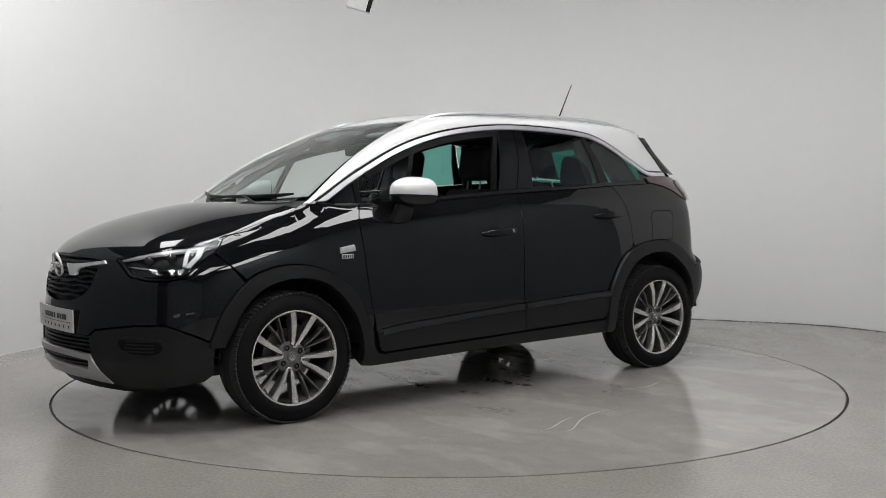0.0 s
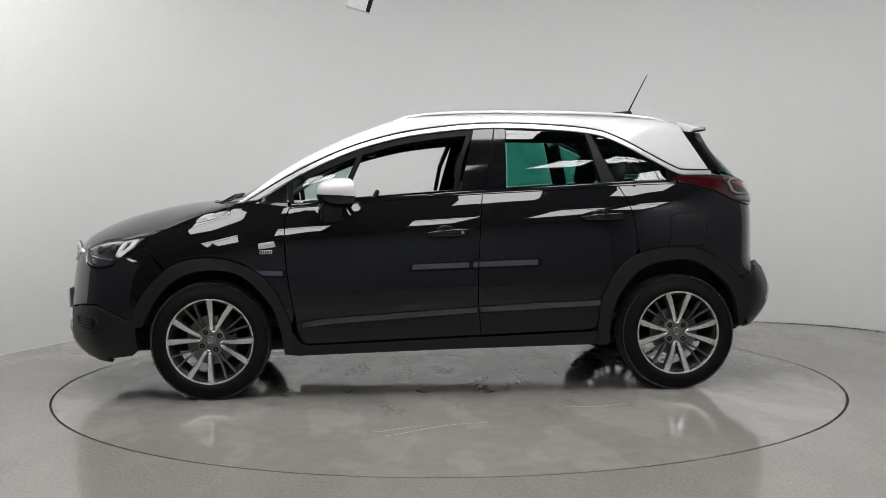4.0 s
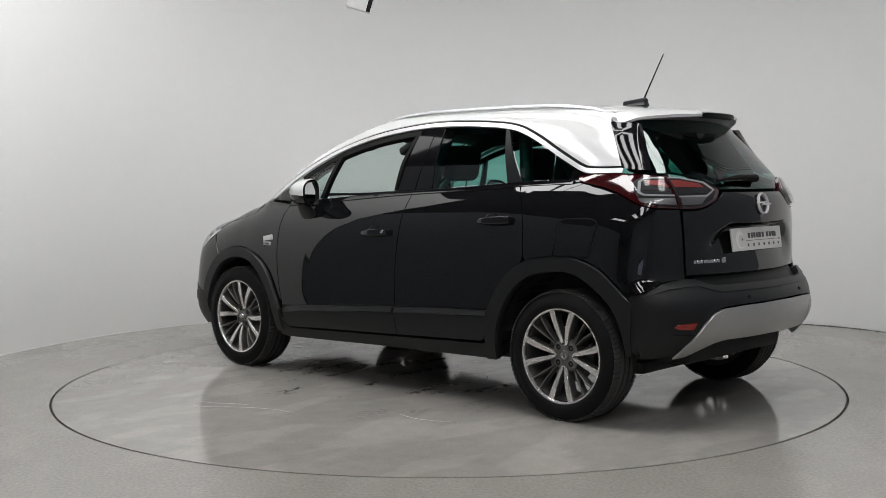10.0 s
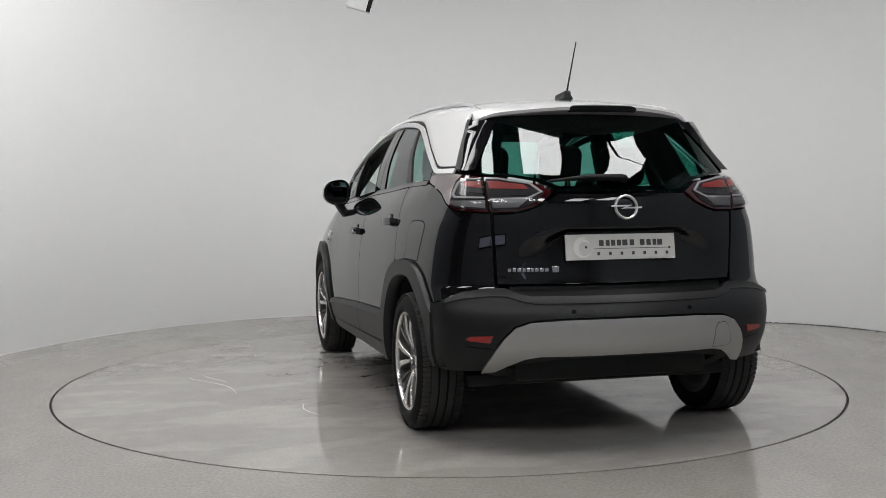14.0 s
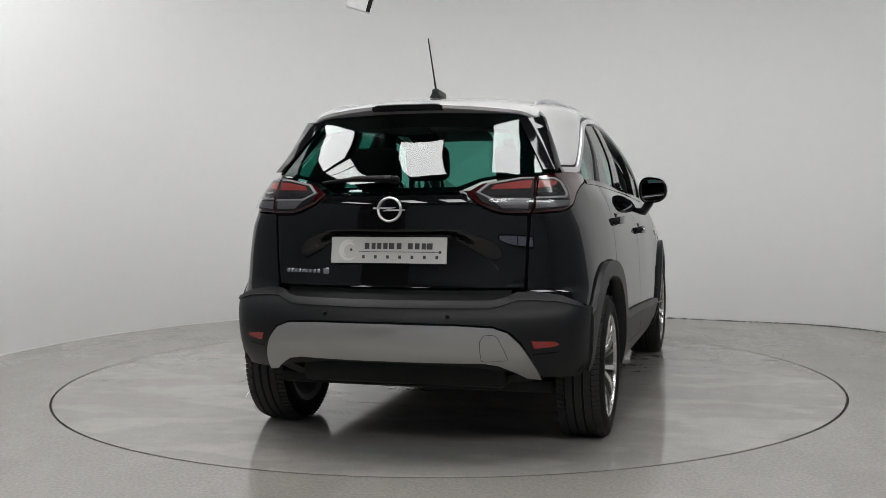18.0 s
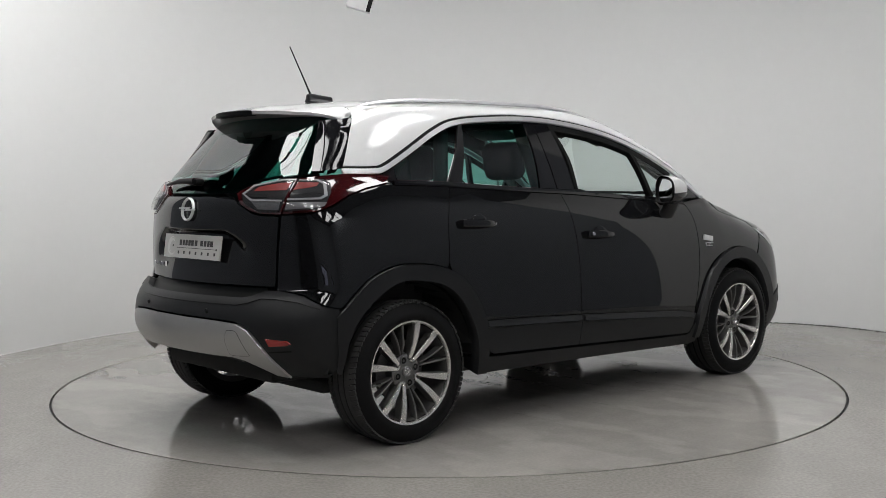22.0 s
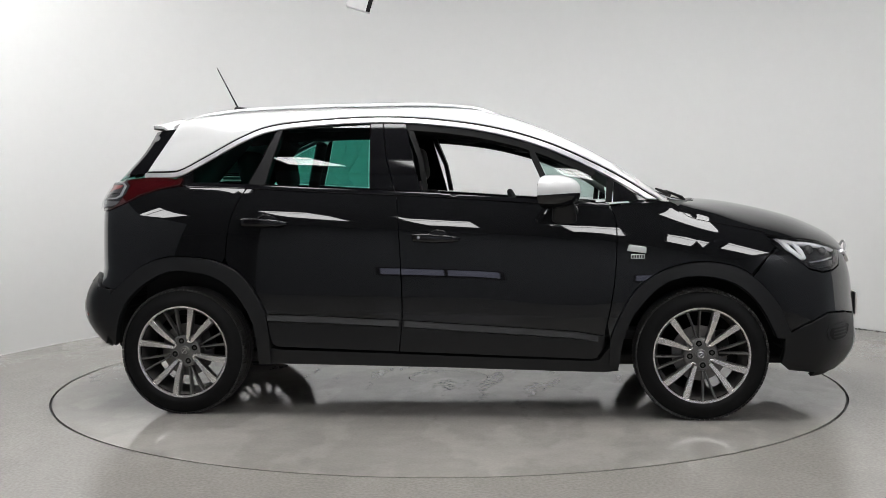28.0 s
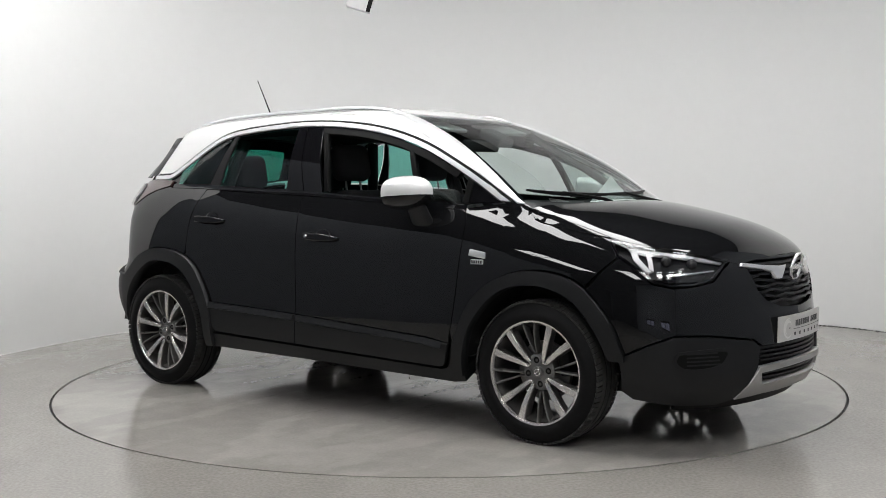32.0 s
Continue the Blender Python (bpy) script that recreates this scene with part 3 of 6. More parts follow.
BELT = [(-1.31, 1.174), (-1.012, 1.166), (-0.841, 1.157), (-0.556, 1.141), (-0.103, 1.120), (0.292, 1.094), (0.60, 1.074), (0.853, 1.056)]
belt_at = Spline(BELT)
ROOF_EDGE = [(-1.545, 1.240), (-1.40, 1.2405), (-1.335, 1.252), (-1.21, 1.316), (-1.01, 1.424), (-0.85, 1.478), (-0.57, 1.506), (-0.28, 1.515), (0.0, 1.497),
             (0.28, 1.453), (0.56, 1.370), (0.85, 1.234), (1.10, 1.086)]
ARCH_R = [(-0.838, 0.397), (-0.865, 0.539), (-0.975, 0.709), (-1.115, 0.786), (-1.285, 0.809), (-1.399, 0.801), (-1.514, 0.757), (-1.601, 0.690), (-1.66, 0.635)]
ARCH_R_IN = [(-0.903, 0.26), (-0.923, 0.454), (-1.005, 0.61), (-1.117, 0.70), (-1.27, 0.732), (-1.401, 0.72), (-1.545, 0.627), (-1.628, 0.513), (-1.665, 0.34)]
ARCH_F = [(0.858, 0.40), (0.90, 0.505), (0.982, 0.644), (1.12, 0.741), (1.285, 0.779), (1.449, 0.759), (1.56, 0.697), (1.67, 0.572), (1.732, 0.433)]
ARCH_F_IN = [(0.905, 0.26), (0.925, 0.393), (0.983, 0.533), (1.12, 0.672), (1.285, 0.71), (1.45, 0.676), (1.561, 0.586), (1.644, 0.447), (1.69, 0.32)]
CLAD_TOP = [(-0.86, 0.517), (-0.554, 0.507), (-0.16, 0.489), (0.288, 0.462), (0.678, 0.438), (0.855, 0.412)]
DOOR_GAP_F = [(0.865, 1.052), (0.893, 0.95), (0.885, 0.727), (0.862, 0.56), (0.838, 0.45)]
DOOR_GAP_M = [(-0.205, 1.115), (-0.186, 0.957), (-0.170, 0.70), (-0.167, 0.506), (-0.182, 0.331)]
DOOR_GAP_R = [(-0.978, 1.157), (-1.03, 1.05), (-1.056, 0.95), (-1.070, 0.80)]


def lower(line, d):
    """A line in x, z moved down its own side by d."""
    p = np.array(line)
    t = np.gradient(p, axis=0)
    n = np.stack([t[:, 1], -t[:, 0]], 1) / np.linalg.norm(t, axis=1)[:, None]
    return [tuple(q) for q in p + n * d]


def cut_line(line, a, b):
    """The stretch of a line between x = a and x = b (its x in order)."""
    xs = [q[0] for q in line]
    ys = [q[1] for q in line]
    order = np.argsort(xs)
    X, Y = np.array(xs)[order], np.array(ys)[order]
    n = max(3, int(abs(b - a) / 0.035))
    return [(x, float(np.interp(x, X, Y))) for x in np.linspace(a, b, n)]


EDGE = curve(ROOF_EDGE, 6)
CHROME_LOW = lower(EDGE, 0.027)
GLASS_TOP = lower(EDGE, 0.034)


def core_shell():
    """The dark shell behind the panels, below the windows."""
    bm = bmesh.new()
    nx, na = 70, 40
    rows = []
    for x in np.linspace(-1.78, 2.06, nx):
        ztop = (belt_at(min(x, 0.9)) - 0.03) if x < 1.0 else min(1.0, float(TOP(x)) - 0.12)
        z = np.linspace(0.30, ztop, na)
        o = np.stack([np.full(na, x), np.zeros(na), z], 1)
        y = shoot(o, np.tile((0.0, 1.0, 0.0), (na, 1)), off=-0.055)[:, 1]
        d = np.minimum(np.hypot(x - 1.302, z - 0.322), np.hypot(x + 1.302, z - 0.322))
        y = np.maximum(np.where(d < 0.42, np.minimum(y, 0.56), y), 0.02)
        rows.append([(x, float(b), float(c)) for b, c in zip(y, z)])
    for s in (1, -1):
        g = [[bm.verts.new((x, s * y, z)) for x, y, z in row] for row in rows]
        for i in range(nx - 1):
            for k in range(na - 1):
                q = (g[i][k], g[i + 1][k], g[i + 1][k + 1], g[i][k + 1])
                bm.faces.new(q if s < 0 else q[::-1])
    part("body_shell", bm, UNDER, car)
    bm = block(0.0, 0, 0.27, 3.3, 1.30, 0.06, 0.02)
    block(-1.55, 0.0, 0.33, 0.5, 0.95, 0.10, 0.03, bm=bm)
    block(1.45, 0.0, 0.245, 0.9, 0.9, 0.05, 0.02, bm=bm)
    part("underbody", bm, UNDER, car)
    bm = block(1.2, 0, 0.6, 0.6, 1.0, 0.5, 0.1)
    part("engine_bulkhead", bm, UNDER, car)


def body_side(s):
    # white roof side with A-pillar and C-pillar
    screen = [fcy(x, y) for x, y in curve([(0.315, 0.475), (0.44, 0.500), (0.64, 0.550), (0.87, 0.620), (1.13, 0.690)], 5)]
    cant = [fcy(x, 0.503) for x in np.linspace(-1.28, 0.2, 24)]
    rear = [fc(x, z) for x, z in [(-1.541, 1.243), (-1.489, 1.338), (-1.438, 1.428), (-1.405, 1.478)]] + [fcy(-1.385, 0.50)]
    base = [fc(1.165, 1.072), fc(1.125, 1.076)]
    edge = [fc(x, z) for x, z in lower(EDGE, -0.006)[::-1] if z > 1.0]
    panel("roof_side", edge + rear + cant + screen + base, "C", WHITE, car, s, label="white painted roof pillar panel")
    # chrome strip along the window line
    strip = lower(EDGE, 0.003)[:-6] + CHROME_LOW[:-6][::-1]
    panel("chrome_trim", strip, "S", CHROME, car, s, off=0.006, thick=0.012, gap=0.0012, label="satin chrome window trim strip")
    line = lower(EDGE, -0.012)
    panel("trim_gap", line + lower(EDGE, 0.006)[::-1], "S", SEAL, car, s, off=-0.006, thick=0, gap=0)
    tip = lower(EDGE, 0.003)[-7:] + CHROME_LOW[-7:-1][::-1]
    panel("chrome_trim", tip, "S", CHROME, car, s, off=0.006, thick=0.012, gap=0.0012)
    # fender
    seam = curve([(1.165, 1.072), (1.20, 1.052), (1.229, 1.012), (1.283, 0.986), (1.441, 0.953), (1.60, 0.921)], 4)
    arch = [(x, z) for x, z in curve(ARCH_F, 5) if x < 1.545]
    fender = panel("fender", cell=0.028, poly=seam + [(1.665, 0.845), (1.62, 0.80)] + arch[::-1] + curve(DOOR_GAP_F[::-1], 4)[1:] + [(1.00, 1.068), (1.10, 1.076)], mode="S", mat=PAINT, parent=car, s=s)
    bm = bmesh.new()
    q = on("S", [(0.99, 0.848)], s)[0]
    m = pose(q[0], q[1] + 0.004 * s, q[2], 0, 0, 0)
    block(0, 0, 0, 0.09, 0.012, 0.032, 0.004, bm=bm)
    for v in bm.verts:
        v.co.z -= 0.012 * (v.co.x > 0.03)
        v.co.x += 0.3 * v.co.z * (v.co.x < 0)
        v.co = m @ v.co
    part("fender_badge", bm, EMBLEM, fender, "small chrome side badge")
    q = on("S", [(0.993, 0.806)], s)[0]
    bm = block(q[0], q[1] + 0.002 * s, q[2], 0.068, 0.008, 0.022, 0.002)
    lettering = part("fender_badge", bm, CHROME, fender, "small chrome tag with dark bars")
    bm = bmesh.new()
    for k in range(5):
        block(q[0] - 0.025 + 0.0125 * k, q[1] + 0.0065 * s, q[2], 0.008, 0.002, 0.014, 0, bm=bm)
    part("badge_bars", bm, INK, lettering)
    # doors
    for which in ("front", "rear"):
        if which == "front":
            a, b = -0.205, 0.865
            paint = [(x, float(belt_at(x)) - 0.014) for x in np.linspace(a, b, 24)] + curve(DOOR_GAP_F, 4)[1:] + cut_line(CLAD_TOP, 0.835, -0.167) + curve(DOOR_GAP_M, 4)[::-1][3:]
            clad = cut_line(CLAD_TOP, -0.167, 0.834) + [(0.815, 0.34), (0.797, 0.305), (0.775, 0.298), (-0.182, 0.331), (-0.168, 0.46)]
        else:
            a, b = -0.978, -0.205
            arch = [(x, z) for x, z in curve(ARCH_R, 5) if -1.068 < x and z > 0.525]
            paint = [(x, float(belt_at(x)) - 0.014) for x in np.linspace(a, b, 20)] + curve(DOOR_GAP_M, 4)[1:-3] + cut_line(CLAD_TOP, -0.168, -0.862) + arch + curve(DOOR_GAP_R, 4)[::-1][:-1]
            clad = cut_line(CLAD_TOP, -0.860, -0.168) + [(-0.168, 0.46), (-0.182, 0.331), (-0.80, 0.351), (-0.83, 0.37), (-0.842, 0.42)]
        door = panel(which + "_door", paint, "S", PAINT, car, s)
        panel("door_cladding", clad, "S", PLASTIC, door, s, off=0.012, thick=0.022, label="grained black plastic lower door cladding")
        step = [(x, z + 0.001) for x, z in cut_line(CLAD_TOP, clad[0][0] + 0.012, 0.80 if which == "front" else -0.18)]
        top = on("S", [(x, z - 0.001) for x, z in step], s, off=0.013)
        low = on("S", [(x, z - 0.030) for x, z in step], s, off=0.025)
        foot = on("S", [(x, z - 0.036) for x, z in step], s, off=0.010)
        bm = bmesh.new()
        rows = [[bm.verts.new(tuple(q)) for q in tri] for tri in zip(top, low, foot)]
        for a, b in zip(rows, rows[1:]):
            for i in range(2):
                bm.faces.new((a[i], a[i + 1], b[i + 1], b[i]))
        bmesh.ops.recalc_face_normals(bm, faces=bm.faces[:])
        part("cladding_lip", bm, PLASTIC, door)
        # handle
        hx, hz = (0.003, 0.898) if which == "front" else (-0.87, 0.978)
        y0 = side(hx, hz)[1]
        bm = bmesh.new()
        rows = []
        for dx, dy, dz, h in ((-0.120, 0.006, 0.004, 0.012), (-0.112, 0.026, 0.004, 0.018), (-0.06, 0.034, 0.003, 0.020), (0.02, 0.036, 0.0, 0.019), (0.08, 0.030, -0.003, 0.014), (0.114, 0.014, -0.005, 0.008), (0.122, -0.002, -0.005, 0.005)):
            rows.append([bm.verts.new((hx + dx, s * (y0 + dy - 0.009 + 0.009 * math.copysign(abs(math.cos(a)) ** 0.5, math.cos(a))), hz + dz + h * math.copysign(abs(math.sin(a)) ** 0.5, math.sin(a)))) for a in (2 * math.pi * k / 20 for k in range(20))])
        for a, b in zip(rows, rows[1:]):
            for k in range(20):
                bm.faces.new((a[k], a[(k + 1) % 20], b[(k + 1) % 20], b[k]))
        bm.faces.new(rows[0])
        bm.faces.new(rows[-1])
        bmesh.ops.recalc_face_normals(bm, faces=bm.faces[:])
        handle = part("door_handle", bm, GLOSS, door, "gloss black door handle")
        bm = bmesh.new()
        bmesh.ops.create_uvsphere(bm, u_segments=20, v_segments=10, radius=1.0)
        bmesh.ops.transform(bm, matrix=pose(hx + 0.01, s * (y0 - 0.002), hz - 0.004) @ Matrix.Diagonal((0.058, 0.004, 0.047, 1)), verts=bm.verts)
        part("handle_cup", bm, GLOSS, door)
        if which == "front":
            bm = lathe([(0.0001, 0.005), (0.008, 0.005), (0.010, 0.0)], 16, m=pose(hx - 0.083, s * (y0 + 0.033), hz + 0.004, 0 if s > 0 else 180))
            part("lock_cylinder", bm, BRIGHT, handle)
    # belt moulding
    mould = [(x, float(belt_at(x)) - 0.012) for x in np.linspace(-1.30, 0.86, 50)]
    panel("belt_moulding", mould + [(x, z + 0.022) for x, z in mould[::-1]], "S", GLOSS, car, s, off=0.004, thick=0.02, gap=0.0008, label="black belt moulding under the windows")
    # side windows and pillars
    up = [(x, z) for x, z in GLASS_TOP]
    low = lambda x0, x1, d=0.010: [(x, float(belt_at(x)) + d) for x in np.linspace(x0, x1, 12)]
    # B-pillar covers
    panel("pillar_cover", low(-0.345, -0.218) + [(-0.262, 1.30)] + cut_line(up, -0.290, -0.352) + [(-0.348, 1.30)], "S", GLOSS, car, s, off=-0.004, gap=0.0015, label="gloss black pillar cover")
    panel("pillar_cover", low(-0.214, -0.080) + [(-0.125, 1.30)] + cut_line(up, -0.170, -0.286) + [(-0.258, 1.30)], "S", GLOSS, car, s, off=-0.004, gap=0.0015, label="gloss black pillar cover")
    # rear door glass with its rear frame
    panel("rear_door_window", low(-0.885, -0.347) + cut_line(up, -0.354, -0.81), "S", TINTED, car, s, off=-0.010, thick=0.0, label="dark tinted rear door window")
    surround = [(-0.886, float(belt_at(-0.88)) + 0.01), (-0.808, 1.455), (-0.815, 1.458), (-0.838, 1.445), (-0.905, 1.30), (-0.972, float(belt_at(-0.97)) + 0.01)]
    panel("window_frame", surround, "S", PLASTIC, car, s, off=-0.002, gap=0.001, label="matt black window frame")
    # rear quarter glass
    panel("quarter_window", low(-1.275, -0.978) + [(-0.91, 1.30), (-0.848, 1.437)] + cut_line(up, -0.87, -1.275), "S", TINTED, car, s, off=-0.008, thick=0.0, label="dark tinted quarter window")
    panel("corner_cover", [(-1.36, 1.172), (-1.268, 1.168), (-1.268, 1.272), (-1.31, 1.245), (-1.36, 1.222)], "S", GLOSS, car, s, off=-0.010, thick=0, gap=0)
    # front door window opening: frame along its top, open below, quarter light ahead
    inner = lower(up, 0.032)
    panel("window_frame", cut_line(up, -0.172, 0.80) + cut_line(inner, 0.78, -0.150), "S", SEAL, car, s, off=-0.006, thick=0.035, gap=0.0, label="matt black window frame")
    panel("window_frame", [(-0.172, 1.475), (-0.10, 1.30), (-0.070, 1.135), (-0.045, 1.135), (-0.075, 1.30), (-0.135, 1.46)], "S", SEAL, car, s, off=-0.008, thick=0.03, gap=0.0)
    zq = lambda x: float(np.interp(x, [q[0] for q in up], [q[1] for q in up]))
    panel("window_divider", [(0.445, zq(0.445)), (0.475, zq(0.475)), (0.598, 1.090), (0.565, 1.092)], "S", SEAL, car, s, off=-0.004, thick=0.03, gap=0.0, label="black upright window divider")
    panel("quarter_light", cut_line(up, 0.475, 0.868) + [(0.868, 1.075), (0.598, 1.092)], "S", GLASS, car, s, off=-0.008, thick=0.0, label="small fixed front window")
    panel("window_frame", [(0.853, zq(0.853)), (0.882, zq(0.882)), (0.872, 1.074), (0.842, 1.074)], "S", SEAL, car, s, off=0.0, thick=0.02, gap=0.0)
    panel("pillar_cover", cut_line(up, 0.886, 1.035) + [(1.055, 1.080), (0.878, 1.072)], "S", GLOSS, car, s, off=-0.003, gap=0.001, label="black corner cover at the mirror")
    # wheel arch trims and sill
    panel("wheel_arch_trim", curve(ARCH_F, 6) + [(1.735, 0.40)] + curve(ARCH_F_IN, 6)[::-1][4:] + [(0.852, 0.26)], "S", PLASTIC, car, s, off=0.022, thick=0.06, label="grained black plastic wheel arch trim")
    panel("wheel_arch_trim", curve(ARCH_R_IN, 6) + [(-1.69, 0.36), (-1.70, 0.60)] + curve(ARCH_R, 6)[::-1] + [(-0.838, 0.26)], "S", PLASTIC, car, s, off=0.022, thick=0.06, label="grained black plastic wheel arch trim")
    sill = [(-0.838, 0.345), (-0.80, 0.340), (-0.182, 0.322), (0.775, 0.290), (0.81, 0.30), (0.852, 0.36), (0.905, 0.30), (0.905, 0.235), (0.83, 0.226), (0.0, 0.248), (-0.90, 0.262), (-0.90, 0.33)]
    panel("sill", sill, "S", PLASTIC, car, s, off=0.004, thick=0.10, label="black plastic sill")
    # inner wheel houses
    for cx, r in ((1.302, 0.41), (-1.302, 0.425)):
        bm = bmesh.new()
        prof = []
        for k in range(25):
            a = math.pi * (-0.12 + 1.24 * k / 24)
            prof.append((cx + r * math.cos(a), max(0.355, 0.315 + r * math.sin(a))))
        ra = [bm.verts.new((x, s * 0.80, z)) for x, z in prof]
        rb = [bm.verts.new((x, s * 0.55, z)) for x, z in prof]
        for i in range(24):
            bm.faces.new((ra[i], ra[i + 1], rb[i + 1], rb[i]))
        bm.faces.new(rb)
        part("wheel_house", bm, UNDER, car)
    # rear quarter panel
    door_edge = [fb(x=x, z=z) for x, z in curve(DOOR_GAP_R, 4)[::-1]]
    arch = [fb(x=x, z=z) for x, z in curve(ARCH_R, 5) if x < -1.072]
    bump = [fb(x=-1.70, z=0.640), fb(x=-1.745, z=0.655), fb(y=0.70, z=0.692), fb(y=0.64, z=0.702), fb(y=0.574, z=0.705)]
    gate = [fb(y=0.575, z=0.80), fb(y=0.580, z=0.92), fb(y=0.585, z=1.034)]
    lamp = [fb(x=-1.731, z=1.041), fb(x=-1.693, z=1.053), fb(x=-1.64, z=1.072), fb(x=-1.55, z=1.117), fb(x=-1.46, z=1.145), fb(x=-1.335, z=1.168)]
    quarter = panel("rear_quarter_panel", door_edge[:-1] + [fb(x=-0.982, z=1.152)] + [fb(x=x, z=float(belt_at(x)) - 0.013) for x in np.linspace(-1.02, -1.30, 7)] + lamp[::-1] + gate[::-1] + bump[::-1] + arch[::-1], "B", PAINT, car, s)
    if s > 0:
        flap = [(-1.25, 0.812), (-1.265, 0.88), (-1.262, 0.95), (-1.285, 0.982), (-1.33, 0.990), (-1.44, 0.990), (-1.478, 0.975), (-1.48, 0.95), (-1.462, 0.87), (-1.448, 0.812)]
        panel("fuel_flap", [fb(x=x, z=z) for x, z in curve(flap, 3)], "B", PAINT, quarter, s, off=0.0012, thick=0.004, gap=0)
        ring = [fb(x=x, z=z) for x, z in curve(flap, 3)]
        panel("flap_gap", inset(tidy(ring), -0.005), "B", SEAL, quarter, s, off=0.0005, thick=0, gap=0)


core_shell()
for s in (1, -1):
    body_side(s)


def roof_and_glass():
    xs = np.linspace(-1.385, 0.20, 12)
    half = [(-1.405, 0.0), (-1.40, 0.25), (-1.385, 0.497)] + [(x, 0.497) for x in xs[1:]] + [(0.31, 0.471), (0.365, 0.30), (0.395, 0.12), (0.40, 0.0)]
    panel("roof", mirror_v(half), "T", WHITE, car, thick=0.012, cell=0.05, label="white painted roof")
    panel("headliner", mirror_v([(-1.38, 0.0), (-1.38, 0.47), (0.2, 0.49), (0.30, 0.46), (0.38, 0.0)]), "T", LINER, car, off=-0.035, thick=0, cell=0.08, gap=0)
    edge = curve([(0.318, 0.472), (0.44, 0.497), (0.64, 0.547), (0.87, 0.617), (1.135, 0.686)], 5)
    basel = curve([(1.135, 0.686), (1.215, 0.53), (1.275, 0.27), (1.295, 0.0)], 5)
    glass = mirror_v([(0.402, 0.0), (0.398, 0.12), (0.368, 0.30)] + edge + basel[1:])
    panel("windscreen", glass, "T", GLASS, car, off=-0.004, thick=0, cell=0.06, gap=0.001, label="clear greenish windscreen")
    band = edge + [(x, y - 0.022) for x, y in edge[::-1]]
    for s in (1, -1):
        panel("screen_border", band, "T", GLOSS, car, s, off=-0.007, thick=0, gap=0, label="black ceramic border of the windscreen")
    panel("screen_border", mirror_v([(0.402, 0), (0.368, 0.30), (0.325, 0.44), (0.345, 0.43), (0.39, 0.30), (0.428, 0.0)]), "T", GLOSS, car, off=-0.007, thick=0, gap=0)
    # cowl under the wipers
    cowl = mirror_v([(1.285, 0.0), (1.265, 0.27), (1.205, 0.53), (1.13, 0.66)] + [(1.16, 0.70), (1.20, 0.69), (1.275, 0.53), (1.335, 0.27), (1.355, 0.0)])
    panel("windscreen_cowl", cowl, "T", PLASTIC, car, off=-0.012, thick=0, gap=0, label="black plastic cowl below the windscreen")
    # bonnet
    side_seam = [fh(x, z=z) for x, z in curve([(1.195, 1.050), (1.229, 1.008), (1.283, 0.984), (1.441, 0.951), (1.592, 0.924)], 4)]
    front = [fh(x, y) for x, y in curve([(1.70, 0.705), (1.79, 0.668), (1.90, 0.600), (1.99, 0.52), (2.055, 0.42), (2.085, 0.34), (2.118, 0.18), (2.13, 0.0)], 4)]
    back = [fh(1.357, 0.0), fh(1.345, 0.2), fh(1.315, 0.38), fh(1.25, 0.58), fh(1.203, 0.70)]
    panel("bonnet", mirror_v(back + side_seam + front), "H", PAINT, car, off=0.002, cell=0.024, label="gloss black bonnet")
    # wipers
    for y0, y1 in ((0.55, -0.10), (-0.05, -0.60)):
        ends = []
        for k in range(9):
            y = y0 + (y1 - y0) * k / 8
            x = 1.235 - 0.34 * y * y - 0.010 * k / 8
            q = on("T", [(x, y)])[0]
            ends.append((q[0], q[1], q[2] + 0.006))
        wiper = part("wiper", rod(ends, [0.004, 0.007, 0.008, 0.008, 0.008, 0.008, 0.007, 0.006, 0.004], seg=8, squash=1.3), SEAL, car, "black windscreen wiper")
        q = on("T", [(1.29, y0 - 0.08)])[0]
        m = ends[5]
        part("wiper_arm", rod([(q[0] + 0.01, q[1], q[2] - 0.016), (q[0] - 0.01, q[1] - 0.05, q[2] + 0.002), (m[0], m[1], m[2] + 0.008)], [0.011, 0.009, 0.006], seg=8), SEAL, wiper)
    # roof rails
    for s in (1, -1):
        pts = []
        for k in range(25):
            u = k / 24
            x = -1.34 + 1.62 * u
            q = on("T", [(x, 0.508 - 0.02 * u)], s)[0]
            lift = 0.018 * min(1.0, 5.5 * u, 4.2 * (1 - u)) ** 0.7
            pts.append((q[0], q[1], q[2] + lift - 0.004))
        part("roof_rail", rod(pts, [0.004] + [0.0135] * 23 + [0.004], seg=12, squash=0.75), CHROME, car, "satin silver roof rail")
    # aerial
    bm = block(-1.175, 0, on("T", [(-1.18, 0)])[0][2] + 0.012, 0.17, 0.062, 0.036, 0.014, seg=3)
    for v in bm.verts:
        if v.co.z > 1.59:
            v.co.y *= 0.55
            v.co.x = -1.175 + (v.co.x + 1.175) * (0.8 if v.co.x > -1.175 else 0.95)
            v.co.z += 0.012 * (v.co.x < -1.19)
    base = part("aerial_base", bm, PLASTIC, car, "black aerial foot")
    part("aerial_mast", rod([(-1.228, 0, 1.605), (-1.262, 0, 1.672), (-1.356, 0, 1.852)], [0.006, 0.0042, 0.0028], seg=8), SEAL, base)


roof_and_glass()


